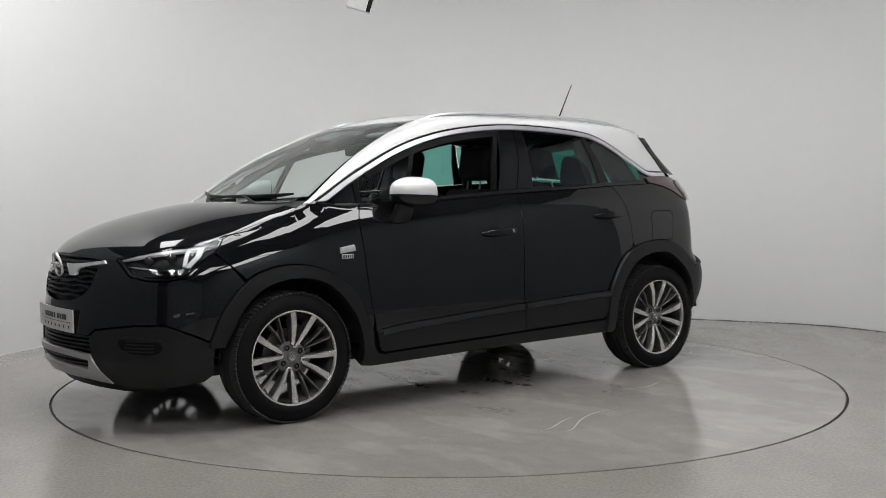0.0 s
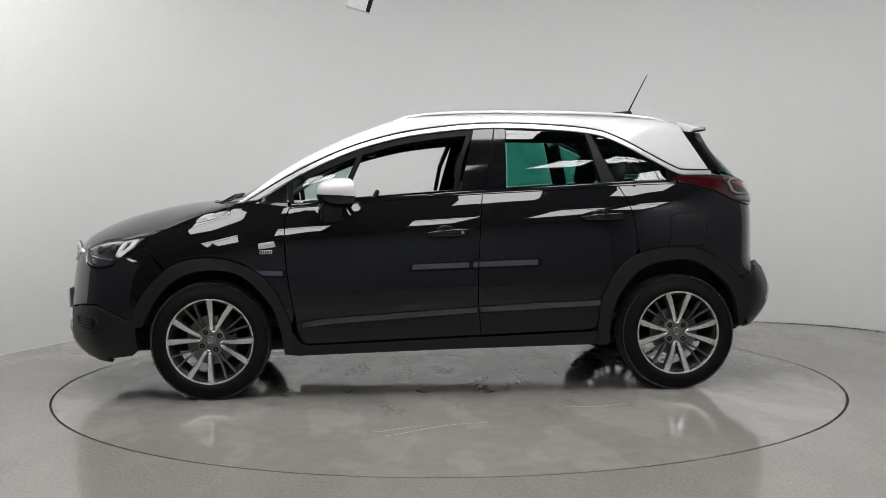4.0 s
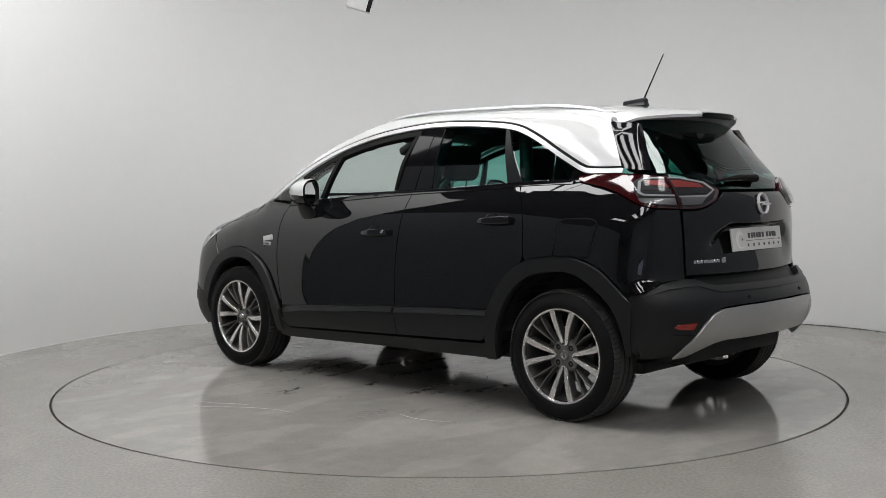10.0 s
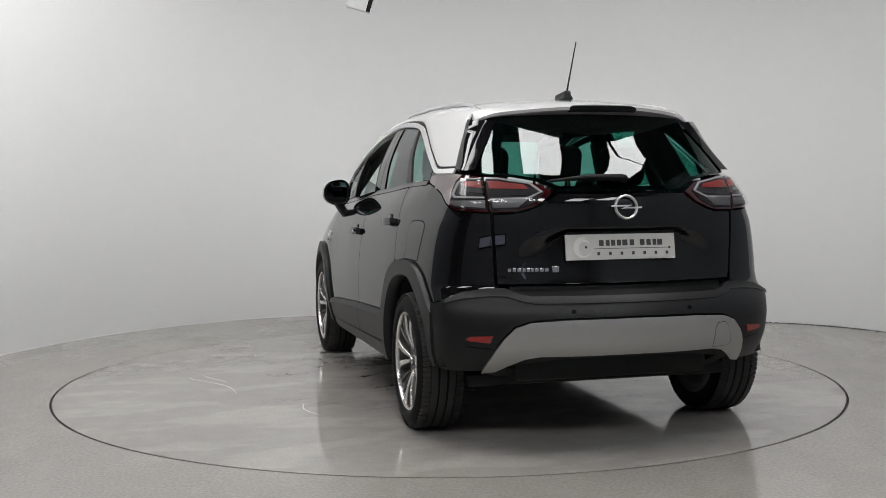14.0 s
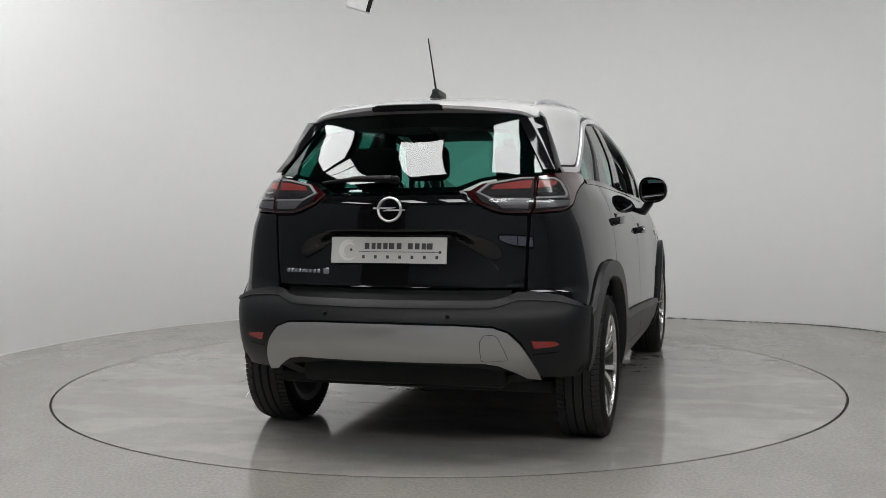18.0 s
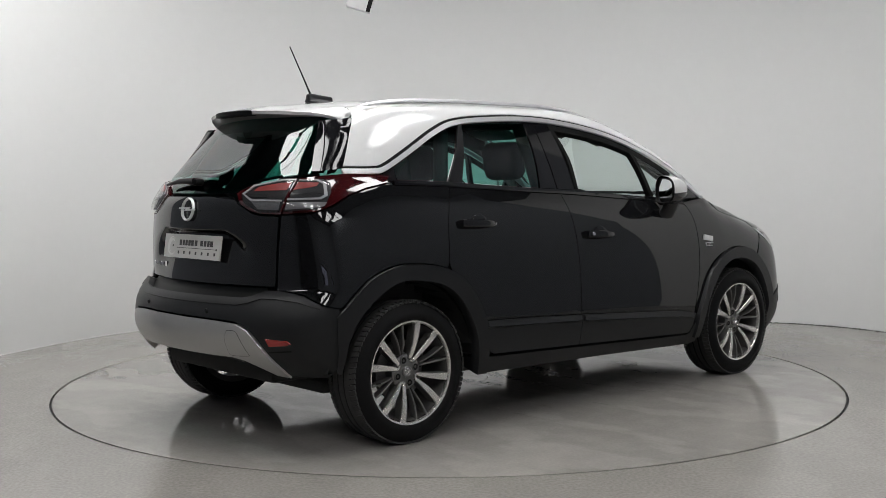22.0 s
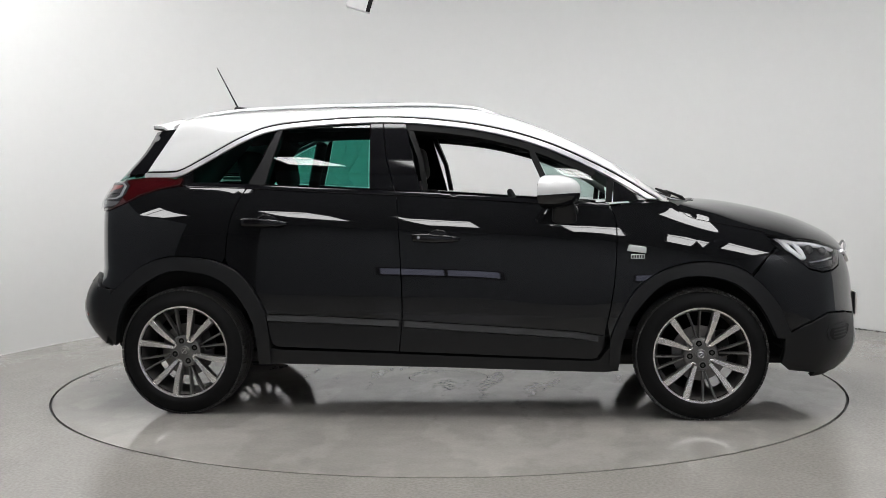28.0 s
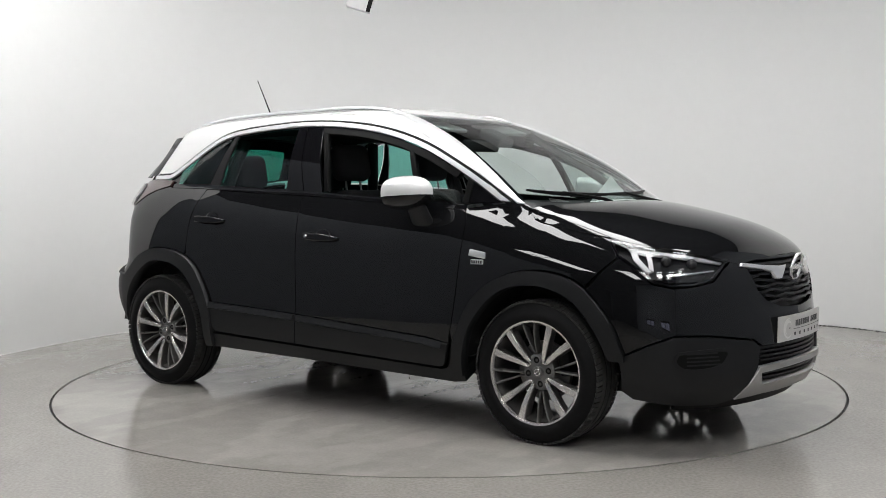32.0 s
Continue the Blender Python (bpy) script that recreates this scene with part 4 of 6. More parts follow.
def rear_end():
    # tail lamps
    for s in (1, -1):
        outer = [fb(y=0.589, z=1.037), fb(x=-1.731, z=1.044), fb(x=-1.693, z=1.056), fb(x=-1.64, z=1.075), fb(x=-1.55, z=1.12), fb(x=-1.46, z=1.148), fb(x=-1.335, z=1.172), fb(x=-1.315, z=1.205),
                 fb(x=-1.42, z=1.214), fb(x=-1.515, z=1.216), fb(x=-1.64, z=1.206), fb(y=0.594, z=1.196)]
        lamp = panel("tail_lamp", outer, "B", LAMP_RED, car, s, off=0.004, thick=0.03, cell=0.03, label="red tail lamp wrapped round the rear corner")
        clear = [fb(y=0.596, z=1.05), fb(x=-1.705, z=1.060), fb(x=-1.67, z=1.078), fb(x=-1.63, z=1.13), fb(x=-1.615, z=1.172), fb(x=-1.64, z=1.190), fb(y=0.598, z=1.19)]
        panel("lamp_bezel", clear, "B", LAMP_DARK, lamp, s, off=0.006, thick=0, cell=0.03, gap=0)
        for z0, z1, mat in ((1.058, 1.092, LAMP_CLEAR), (1.120, 1.134, LAMP_GREY), (1.144, 1.176, LAMP_RED_INNER)):
            strip = [fb(y=0.602, z=z0), fb(x=-1.70, z=z0 + 0.010), fb(x=-1.675, z=(z0 + z1) / 2), fb(x=-1.66, z=z1 - 0.002), fb(y=0.602, z=z1)]
            panel("lamp_segment", strip, "B", mat, lamp, s, off=0.008, thick=0.003, cell=0.03, gap=0)
        line = [fb(y=0.600, z=1.107), fb(x=-1.685, z=1.110), fb(x=-1.660, z=1.122), fb(x=-1.645, z=1.170), fb(x=-1.665, z=1.184), fb(y=0.60, z=1.184),
                fb(y=0.60, z=1.190), fb(x=-1.658, z=1.190), fb(x=-1.632, z=1.172), fb(x=-1.647, z=1.119), fb(x=-1.68, z=1.103), fb(y=0.600, z=1.100)]
        panel("light_guide", line, "B", LAMP_LINE, lamp, s, off=0.0105, thick=0.004, cell=0.03, gap=0)
        panel("lamp_lens", clear, "B", LENS, lamp, s, off=0.018, thick=0, cell=0.03, gap=0)
        inner = [fb(y=0.318, z=1.128), fb(y=0.37, z=1.078), fb(y=0.43, z=1.050), fb(y=0.478, z=1.038), fb(y=0.583, z=1.035), fb(y=0.588, z=1.195), fb(y=0.527, z=1.194), fb(y=0.38, z=1.166)]
        lamp = panel("tail_lamp", inner, "B", LAMP_RED, car, s, off=0.005, thick=0.03, cell=0.03, label="red and clear tail lamp on the tailgate")
        bez = [fb(y=0.352, z=1.128), fb(y=0.39, z=1.085), fb(y=0.47, z=1.050), fb(y=0.578, z=1.047), fb(y=0.581, z=1.186), fb(y=0.53, z=1.184), fb(y=0.40, z=1.158)]
        panel("lamp_bezel", bez, "B", LAMP_DARK, lamp, s, off=0.0075, thick=0, cell=0.03, gap=0)
        for quad, mat in (([(0.47, 1.060), (0.572, 1.057), (0.573, 1.096), (0.425, 1.096)], LAMP_CLEAR), ([(0.415, 1.140), (0.574, 1.143), (0.576, 1.176), (0.535, 1.175), (0.43, 1.158)], LAMP_RED_INNER), ([(0.41, 1.112), (0.50, 1.112), (0.50, 1.128), (0.39, 1.127)], LAMP_GREY)):
            panel("lamp_segment", [fb(y=y, z=z) for y, z in quad], "B", mat, lamp, s, off=0.0095, thick=0.003, cell=0.03, gap=0)
        line = [(0.578, 1.101), (0.43, 1.103), (0.372, 1.128), (0.41, 1.162), (0.53, 1.184), (0.58, 1.186), (0.58, 1.191), (0.527, 1.190), (0.40, 1.167), (0.360, 1.129), (0.424, 1.096), (0.578, 1.094)]
        panel("light_guide", [fb(y=y, z=z) for y, z in line], "B", LAMP_LINE, lamp, s, off=0.012, thick=0.004, cell=0.03, gap=0)
        panel("lamp_lens", bez, "B", LENS, lamp, s, off=0.019, thick=0, cell=0.03, gap=0)
        # D-pillar cover
        pil = [fb(x=-1.442, z=1.428), fb(x=-1.493, z=1.338), fb(x=-1.546, z=1.243), fb(x=-1.57, z=1.222), fb(y=0.655, z=1.210), fb(y=0.640, z=1.245), fb(y=0.600, z=1.331), fb(y=0.560, z=1.405), fb(y=0.535, z=1.455), fb(x=-1.41, z=1.475)]
        panel("pillar_cover", pil, "B", GLOSS, car, s, off=-0.002, label="gloss black cover beside the rear window")
    # tailgate
    top = [fb(y=0.0, z=1.118), fb(y=0.30, z=1.118)]
    lampside = [fb(y=0.36, z=1.076), fb(y=0.43, z=1.045), fb(y=0.478, z=1.032), fb(y=0.575, z=1.029)]
    gate = panel("tailgate", mirror(top + lampside + [fb(y=0.571, z=0.90), fb(y=0.566, z=0.78), fb(y=0.562, z=0.722), fb(y=0.30, z=0.722), fb(y=0.0, z=0.722)]), "B", PAINT, car, cell=0.015, label="gloss black tailgate")
    glass = [fb(y=0.0, z=1.128), fb(y=0.29, z=1.130), fb(y=0.38, z=1.172), fb(y=0.527, z=1.200), fb(y=0.648, z=1.216), fb(y=0.634, z=1.245), fb(y=0.594, z=1.331), fb(y=0.554, z=1.405), fb(y=0.52, z=1.47), fb(y=0.30, z=1.488), fb(y=0.0, z=1.492)]
    panel("rear_window", mirror(glass), "B", TINTED_REAR, car, off=-0.006, thick=0, cell=0.06, label="dark tinted rear window")
    frit = [(0.0, 1.128), (0.29, 1.130), (0.38, 1.172), (0.527, 1.200), (0.648, 1.216), (0.615, 1.225), (0.52, 1.212), (0.37, 1.186), (0.28, 1.150), (0.0, 1.148)]
    panel("window_border", mirror([fb(y=y, z=z) for y, z in frit]), "B", GLOSS, car, off=-0.009, thick=0, gap=0)
    frit = [(0.0, 1.492), (0.30, 1.488), (0.52, 1.47), (0.45, 1.40), (0.30, 1.415), (0.0, 1.42)]
    panel("window_border", mirror([fb(y=y, z=z) for y, z in frit]), "B", GLOSS, car, off=-0.009, thick=0, gap=0)
    for s in (1, -1):
        fr = [(0.648, 1.216), (0.594, 1.331), (0.554, 1.405), (0.52, 1.47), (0.438, 1.445), (0.455, 1.39), (0.49, 1.32), (0.535, 1.212)]
        panel("window_border", [fb(y=y, z=z) for y, z in fr], "B", GLOSS, car, s, off=-0.009, thick=0, gap=0)
    # plate in its sunken field
    number_plate(gate, pose(-1.913, 0.015, 0.882, 0, -8, 180), "rear")
    # emblem
    emblem(gate, pose(-1.934, 0.0, 1.057, 0, -9, 180), 0.056)
    # name in bars
    bm = bmesh.new()
    widths = (0.016, 0.015, 0.018, 0.014, 0.014, 0.012, 0.017, 0.018, 0.016)
    y = 0.520
    for w in widths:
        x = on("B", [fb(y=y, z=0.785)])[0][0]
        block(x - 0.002, y - w / 2, 0.785, 0.004, w, 0.016, 0.001, (0, 0, -19), bm=bm, seg=1)
        y -= w + 0.0045
    x = on("B", [fb(y=y - 0.02, z=0.786)])[0][0]
    block(x - 0.002, y - 0.026, 0.786, 0.004, 0.030, 0.027, 0.002, (0, 0, -13), bm=bm, seg=1)
    part("name_bars", bm, BRIGHT, gate, "row of small chrome bars")
    # wiper
    a, b = on("B", [fb(y=0.325, z=1.172), fb(y=0.0, z=1.186)], off=0.028)
    mid = on("B", [fb(y=0.16, z=1.188)], off=0.028)[0]
    wiper = part("rear_wiper", rod([a, mid, b], [0.006, 0.014, 0.020], seg=10, squash=0.9), SEAL, car, "black rear wiper")
    part("wiper_hub", block(b[0] + 0.012, b[1] - 0.004, b[2] - 0.004, 0.05, 0.044, 0.036, 0.014), SEAL, wiper)
    # bumper
    up = [fb(y=0.0, z=0.672), fb(y=0.43, z=0.672), fb(y=0.475, z=0.680), fb(y=0.53, z=0.706), fb(y=0.60, z=0.706), fb(y=0.70, z=0.690), fb(x=-1.745, z=0.652), fb(x=-1.668, z=0.636)]
    arch = [fb(x=x, z=z) for x, z in ((-1.674, 0.56), (-1.668, 0.45), (-1.672, 0.37), (-1.69, 0.335))]
    low = [fb(x=-1.78, z=0.338), fb(y=0.71, z=0.352), fb(y=0.62, z=0.335), fb(y=0.60, z=0.415), fb(y=0.56, z=0.500), fb(y=0.515, z=0.548), fb(y=0.45, z=0.572), fb(y=0.30, z=0.581), fb(y=0.0, z=0.585)]
    bumper = panel("rear_bumper", mirror(up + arch + low), "B", PLASTIC, car, off=0.014, thick=0.04, label="grained black plastic rear bumper")
    lip = [fb(y=0.0, z=0.676), fb(y=0.43, z=0.676), fb(y=0.475, z=0.684), fb(y=0.53, z=0.709), fb(y=0.60, z=0.709), fb(y=0.70, z=0.692), fb(x=-1.745, z=0.654),
           fb(x=-1.75, z=0.640), fb(y=0.70, z=0.667), fb(y=0.60, z=0.676), fb(y=0.53, z=0.676), fb(y=0.475, z=0.656), fb(y=0.43, z=0.646), fb(y=0.0, z=0.646)]
    panel("bumper_ledge", mirror(lip), "B", PLASTIC, bumper, off=0.020, thick=0.05, gap=0)
    under = [fb(y=0.0, z=0.715), fb(y=0.52, z=0.715), fb(y=0.52, z=0.64), fb(y=0.0, z=0.63)]
    panel("bumper_recess", mirror(under), "B", SEAL, bumper, off=-0.02, thick=0, gap=0)
    skid = [fb(y=0.0, z=0.583), fb(y=0.30, z=0.579), fb(y=0.45, z=0.569), fb(y=0.512, z=0.545), fb(y=0.556, z=0.497), fb(y=0.596, z=0.413), fb(y=0.618, z=0.325), fb(y=0.56, z=0.335), fb(y=0.52, z=0.365), fb(y=0.46, z=0.400), fb(y=0.40, z=0.412), fb(y=0.0, z=0.416)]
    skid_ob = panel("skid_plate", mirror(skid), "B", SILVER, bumper, off=0.022, thick=0.04, label="silver skid plate under the rear bumper")
    hook = curve([(-0.40, 0.51), (-0.40, 0.44), (-0.41, 0.425), (-0.49, 0.428), (-0.50, 0.44), (-0.475, 0.51), (-0.455, 0.535), (-0.415, 0.535)], 3)
    ring = [fb(y=-y, z=z) for y, z in hook]
    panel("hook_cover_gap", inset(tidy(ring), -0.0022), "B", INK, skid_ob, -1, off=0.0226, thick=0, gap=0)
    panel("hook_cover", ring, "B", SILVER, skid_ob, -1, off=0.0236, thick=0, gap=0)
    for s in (1, -1):
        refl = [fb(y=0.600, z=0.509), fb(y=0.69, z=0.503), fb(y=0.705, z=0.492), fb(y=0.685, z=0.483), fb(y=0.610, z=0.476)]
        panel("reflector", refl, "B", REFLECTOR, bumper, s, off=0.018, thick=0.008, gap=0, label="small red reflector")
        slot = [fb(y=0.60, z=0.452), fb(y=0.70, z=0.462), fb(y=0.70, z=0.456), fb(y=0.60, z=0.446)]
        panel("bumper_slot", slot, "B", SEAL, bumper, s, off=0.0145, thick=0, gap=0)
        q = on("B", [fb(y=0.27, z=0.612)], s, off=0.014)[0]
        part("parking_sensor", lathe([(0.0001, -0.004), (0.009, -0.004), (0.011, 0.001)], 16, m=pose(*q, 0, 0, -90)), SEAL, bumper)
    valance = [fb(y=0.0, z=0.445), fb(y=0.40, z=0.44), fb(y=0.52, z=0.40), fb(y=0.57, z=0.36), fb(y=0.5, z=0.365), fb(y=0.3, z=0.395), fb(y=0.0, z=0.40)]
    panel("rear_valance", mirror(valance), "B", UNDER, bumper, off=-0.03, thick=0, gap=0)
    part("exhaust_pipe", rod([(-1.35, -0.38, 0.27), (-1.62, -0.38, 0.29), (-1.72, -0.37, 0.29)], 0.026, seg=14), UNDER, car, "dark exhaust pipe")
    part("silencer", block(-1.62, 0.1, 0.35, 0.28, 0.62, 0.12, 0.05, seg=3), UNDER, car)
    part("rear_axle", rod([(-1.30, -0.6, 0.30), (-1.22, -0.4, 0.27), (-1.22, 0.4, 0.27), (-1.30, 0.6, 0.30)], 0.04, seg=10), UNDER, car)
    # spoiler
    bm = bmesh.new()
    rows = []
    for k in range(33):
        y = -0.545 + 1.09 * k / 32
        a = abs(y)
        zt = lambda x: float(on("T", [(x, min(a, 0.50))])[0][2]) - 0.35 * max(0.0, a - 0.50) - 2.2 * max(0.0, a - 0.50) ** 2
        x0 = -1.392
        xt, zt1 = -1.706 + 0.85 * a * a, 1.518 - 0.10 * a * a - 2.6 * max(0, a - 0.45) ** 2
        x1 = x0 + (xt - x0) * 0.5
        z0 = zt(x0) + 0.002
        z1 = 0.5 * (z0 + zt1) + 0.006
        lowz = zt1 - 0.018
        rows.append([bm.verts.new(p) for p in ((x0, y, z0 - 0.01), (x0 - 0.002, y, z0), (x1, y, z1), (xt + 0.02, y, zt1 + 0.003), (xt, y, zt1 - 0.004), (xt + 0.004, y, lowz), (xt + 0.06, y, lowz - 0.006), (-1.49 + 0.10 * a, y, 1.475 - 0.10 * a * a - 0.6 * max(0, a - 0.5)))])
    for a, b in zip(rows, rows[1:]):
        for i in range(7):
            bm.faces.new((a[i], a[i + 1], b[i + 1], b[i]))
    bm.faces.new(rows[0][::-1])
    bm.faces.new(rows[-1])
    bmesh.ops.recalc_face_normals(bm, faces=bm.faces[:])
    spoiler = part("roof_spoiler", bm, WHITE, car, "white roof spoiler above the rear window")
    bm = bmesh.new()
    rows = []
    for k in range(17):
        y = -0.165 + 0.33 * k / 16
        f = min(1.0, (0.165 - abs(y)) / 0.025)
        xt = -1.706 + 0.85 * y * y
        rows.append([bm.verts.new(p) for p in ((xt + 0.05, y, 1.514 + 0.009 * f), (xt + 0.010, y, 1.511 + 0.009 * f), (xt - 0.004 * f, y, 1.510 + 0.005 * f), (xt - 0.003 * f, y, 1.495), (xt + 0.03, y, 1.490))])
    for a, b in zip(rows, rows[1:]):
        for i in range(4):
            bm.faces.new((a[i], a[i + 1], b[i + 1], b[i]))
    part("high_brake_lamp", bm, SEAL, spoiler, "dark high brake lamp in the spoiler")
    # upright black fins beside the rear window
    for s in (1, -1):
        bm = bmesh.new()
        rows = []
        for k in range(11):
            u = k / 10
            z = 1.236 + 0.232 * u
            f = on("S", [(-1.537 + 0.131 * u, z)], s, off=0.0005)[0]
            r = (-1.650 + 0.118 * u + 0.012 * math.sin(math.pi * u), f[1] - (0.006 + 0.045 * u) * s, z - 0.012)
            q = on("B", [fb(y=abs(r[1]) - 0.05, z=z - 0.012)], s)[0]
            rows.append([bm.verts.new(tuple(p)) for p in (f, (0.5 * (f[0] + r[0]), f[1] + 0.002 * s, z - 0.006), (r[0] + 0.004, r[1], r[2]), (r[0], r[1] - 0.006 * s, r[2]), q)])
        for a, b in zip(rows, rows[1:]):
            for i in range(4):
                bm.faces.new((a[i], a[i + 1], b[i + 1], b[i]))
        bmesh.ops.recalc_face_normals(bm, faces=bm.faces[:])
        part("spoiler_fin", bm, GLOSS, car, "gloss black fin beside the rear window")


def number_plate(parent, m, which):
    """A plate 52 cm wide facing +x of the pose m, its lettering as plain bars."""
    bow = 0.30 if which == "front" else 0.08
    bm = bmesh.new()
    grid = [[[bm.verts.new((dx - bow * y * y, y, z)) for z in (-0.056, 0.056)] for dx in (-0.004, 0.004)] for y in np.linspace(-0.261, 0.261, 15)]
    for a, b in zip(grid, grid[1:]):
        for f in ((a[1][0], b[1][0], b[1][1], a[1][1]), (a[0][1], b[0][1], b[0][0], a[0][0]), (a[1][1], b[1][1], b[0][1], a[0][1]), (a[0][0], b[0][0], b[1][0], a[1][0])):
            bm.faces.new(f)
    bm.faces.new((grid[0][0][0], grid[0][1][0], grid[0][1][1], grid[0][0][1]))
    bm.faces.new((grid[-1][0][0], grid[-1][0][1], grid[-1][1][1], grid[-1][1][0]))
    bmesh.ops.transform(bm, matrix=m, verts=bm.verts)
    plate = part("number_plate", bm, PLATE, parent, "pale grey dealer plate with dark bars")
    x = 0.0048
    bars = []
    y = 0.095
    for w in (0.026, 0.022, 0.024, 0.024, 0.030, 0.026):
        bars.append((-y, 0.017, w * 0.8, 0.026))
        y -= w + 0.004
    y -= 0.02
    for w in (0.027, 0.025, 0.022, 0.030):
        bars.append((-y, 0.017, w * 0.8, 0.026))
        y -= w + 0.004
    bars += [(-0.11 + 0.055 * k, -0.030, 0.012, 0.014) for k in range(7)]
    for by, bz, w, h in bars:
        bm = block(x - bow * by * by, by, bz, 0.0016, w, h, 0, (0, 0, math.degrees(2 * bow * by)))
        bmesh.ops.transform(bm, matrix=m, verts=bm.verts)
        part("plate_bar", bm, INK, plate, smooth=False)
    bm = bmesh.new()
    line = [[bm.verts.new((x - bow * ly * ly, ly, lz)) for lz in (-0.0092, -0.0067)] for ly in np.linspace(-0.13, 0.24, 13)]
    for a, b in zip(line, line[1:]):
        bm.faces.new((a[0], b[0], b[1], a[1]))
    bmesh.ops.transform(bm, matrix=m, verts=bm.verts)
    part("plate_line", bm, INK, plate, smooth=False)
    for yy, zz in ((-0.168, 0.0), (0.233, -0.008)):
        bm = bmesh.new()
        bmesh.ops.create_circle(bm, cap_ends=True, segments=14, radius=0.006, matrix=pose(x + 0.001 - bow * yy * yy, yy, zz, 0, 90))
        bmesh.ops.transform(bm, matrix=m, verts=bm.verts)
        part("plate_screw", bm, INK, plate, smooth=False)
    bm = bmesh.new()
    for r0, a0, a1, w in ((0.042, 50, 330, 0.012), (0.030, 20, 250, 0.016)):
        vs = []
        for k in range(21):
            a = radians(a0 + (a1 - a0) * k / 20)
            t = math.sin(math.pi * k / 20)
            vs.append([bm.verts.new((x, -0.178 + (r0 + e * w * t / 2) * math.cos(a), (r0 + e * w * t / 2) * math.sin(a))) for e in (-1, 1.001)])
        for p, q in zip(vs, vs[1:]):
            bm.faces.new((p[0], p[1], q[1], q[0]))
    for v in bm.verts:
        v.co.x -= bow * v.co.y ** 2
    bmesh.ops.transform(bm, matrix=m, verts=bm.verts)
    part("plate_crescent", bm, INK_PALE, plate, smooth=False)


def emblem(parent, m, r):
    """A chrome ring with a flat zigzag bar across it, facing +x of the pose m."""
    bm = bmesh.new()
    lathe([(r * 0.80, -0.004), (r * 0.82, 0.004), (r * 0.90, 0.008), (r * 0.98, 0.004), (r, -0.004)], 40, bm=bm, m=pose(0, 0, 0, 0, 0, -90))
    q = [(-1.30, 0.0), (-1.24, 0.13), (0.55, 0.15), (0.02, -0.02), (1.30, 0.0), (1.24, -0.13), (-0.55, -0.15), (-0.02, 0.02)]
    lo = [bm.verts.new((0.0, y * r, z * r)) for y, z in q]
    hi = [bm.verts.new((0.008, y * r, z * r)) for y, z in q]
    bm.faces.new(hi)
    for i in range(len(q)):
        bm.faces.new((lo[i], lo[(i + 1) % len(q)], hi[(i + 1) % len(q)], hi[i]))
    bmesh.ops.transform(bm, matrix=m, verts=bm.verts)
    bmesh.ops.recalc_face_normals(bm, faces=bm.faces[:])
    return part("emblem", bm, EMBLEM, parent, "round chrome emblem with a zigzag bar")


rear_end()


MX, MY, MZ = 0.606, 0.866, 1.122


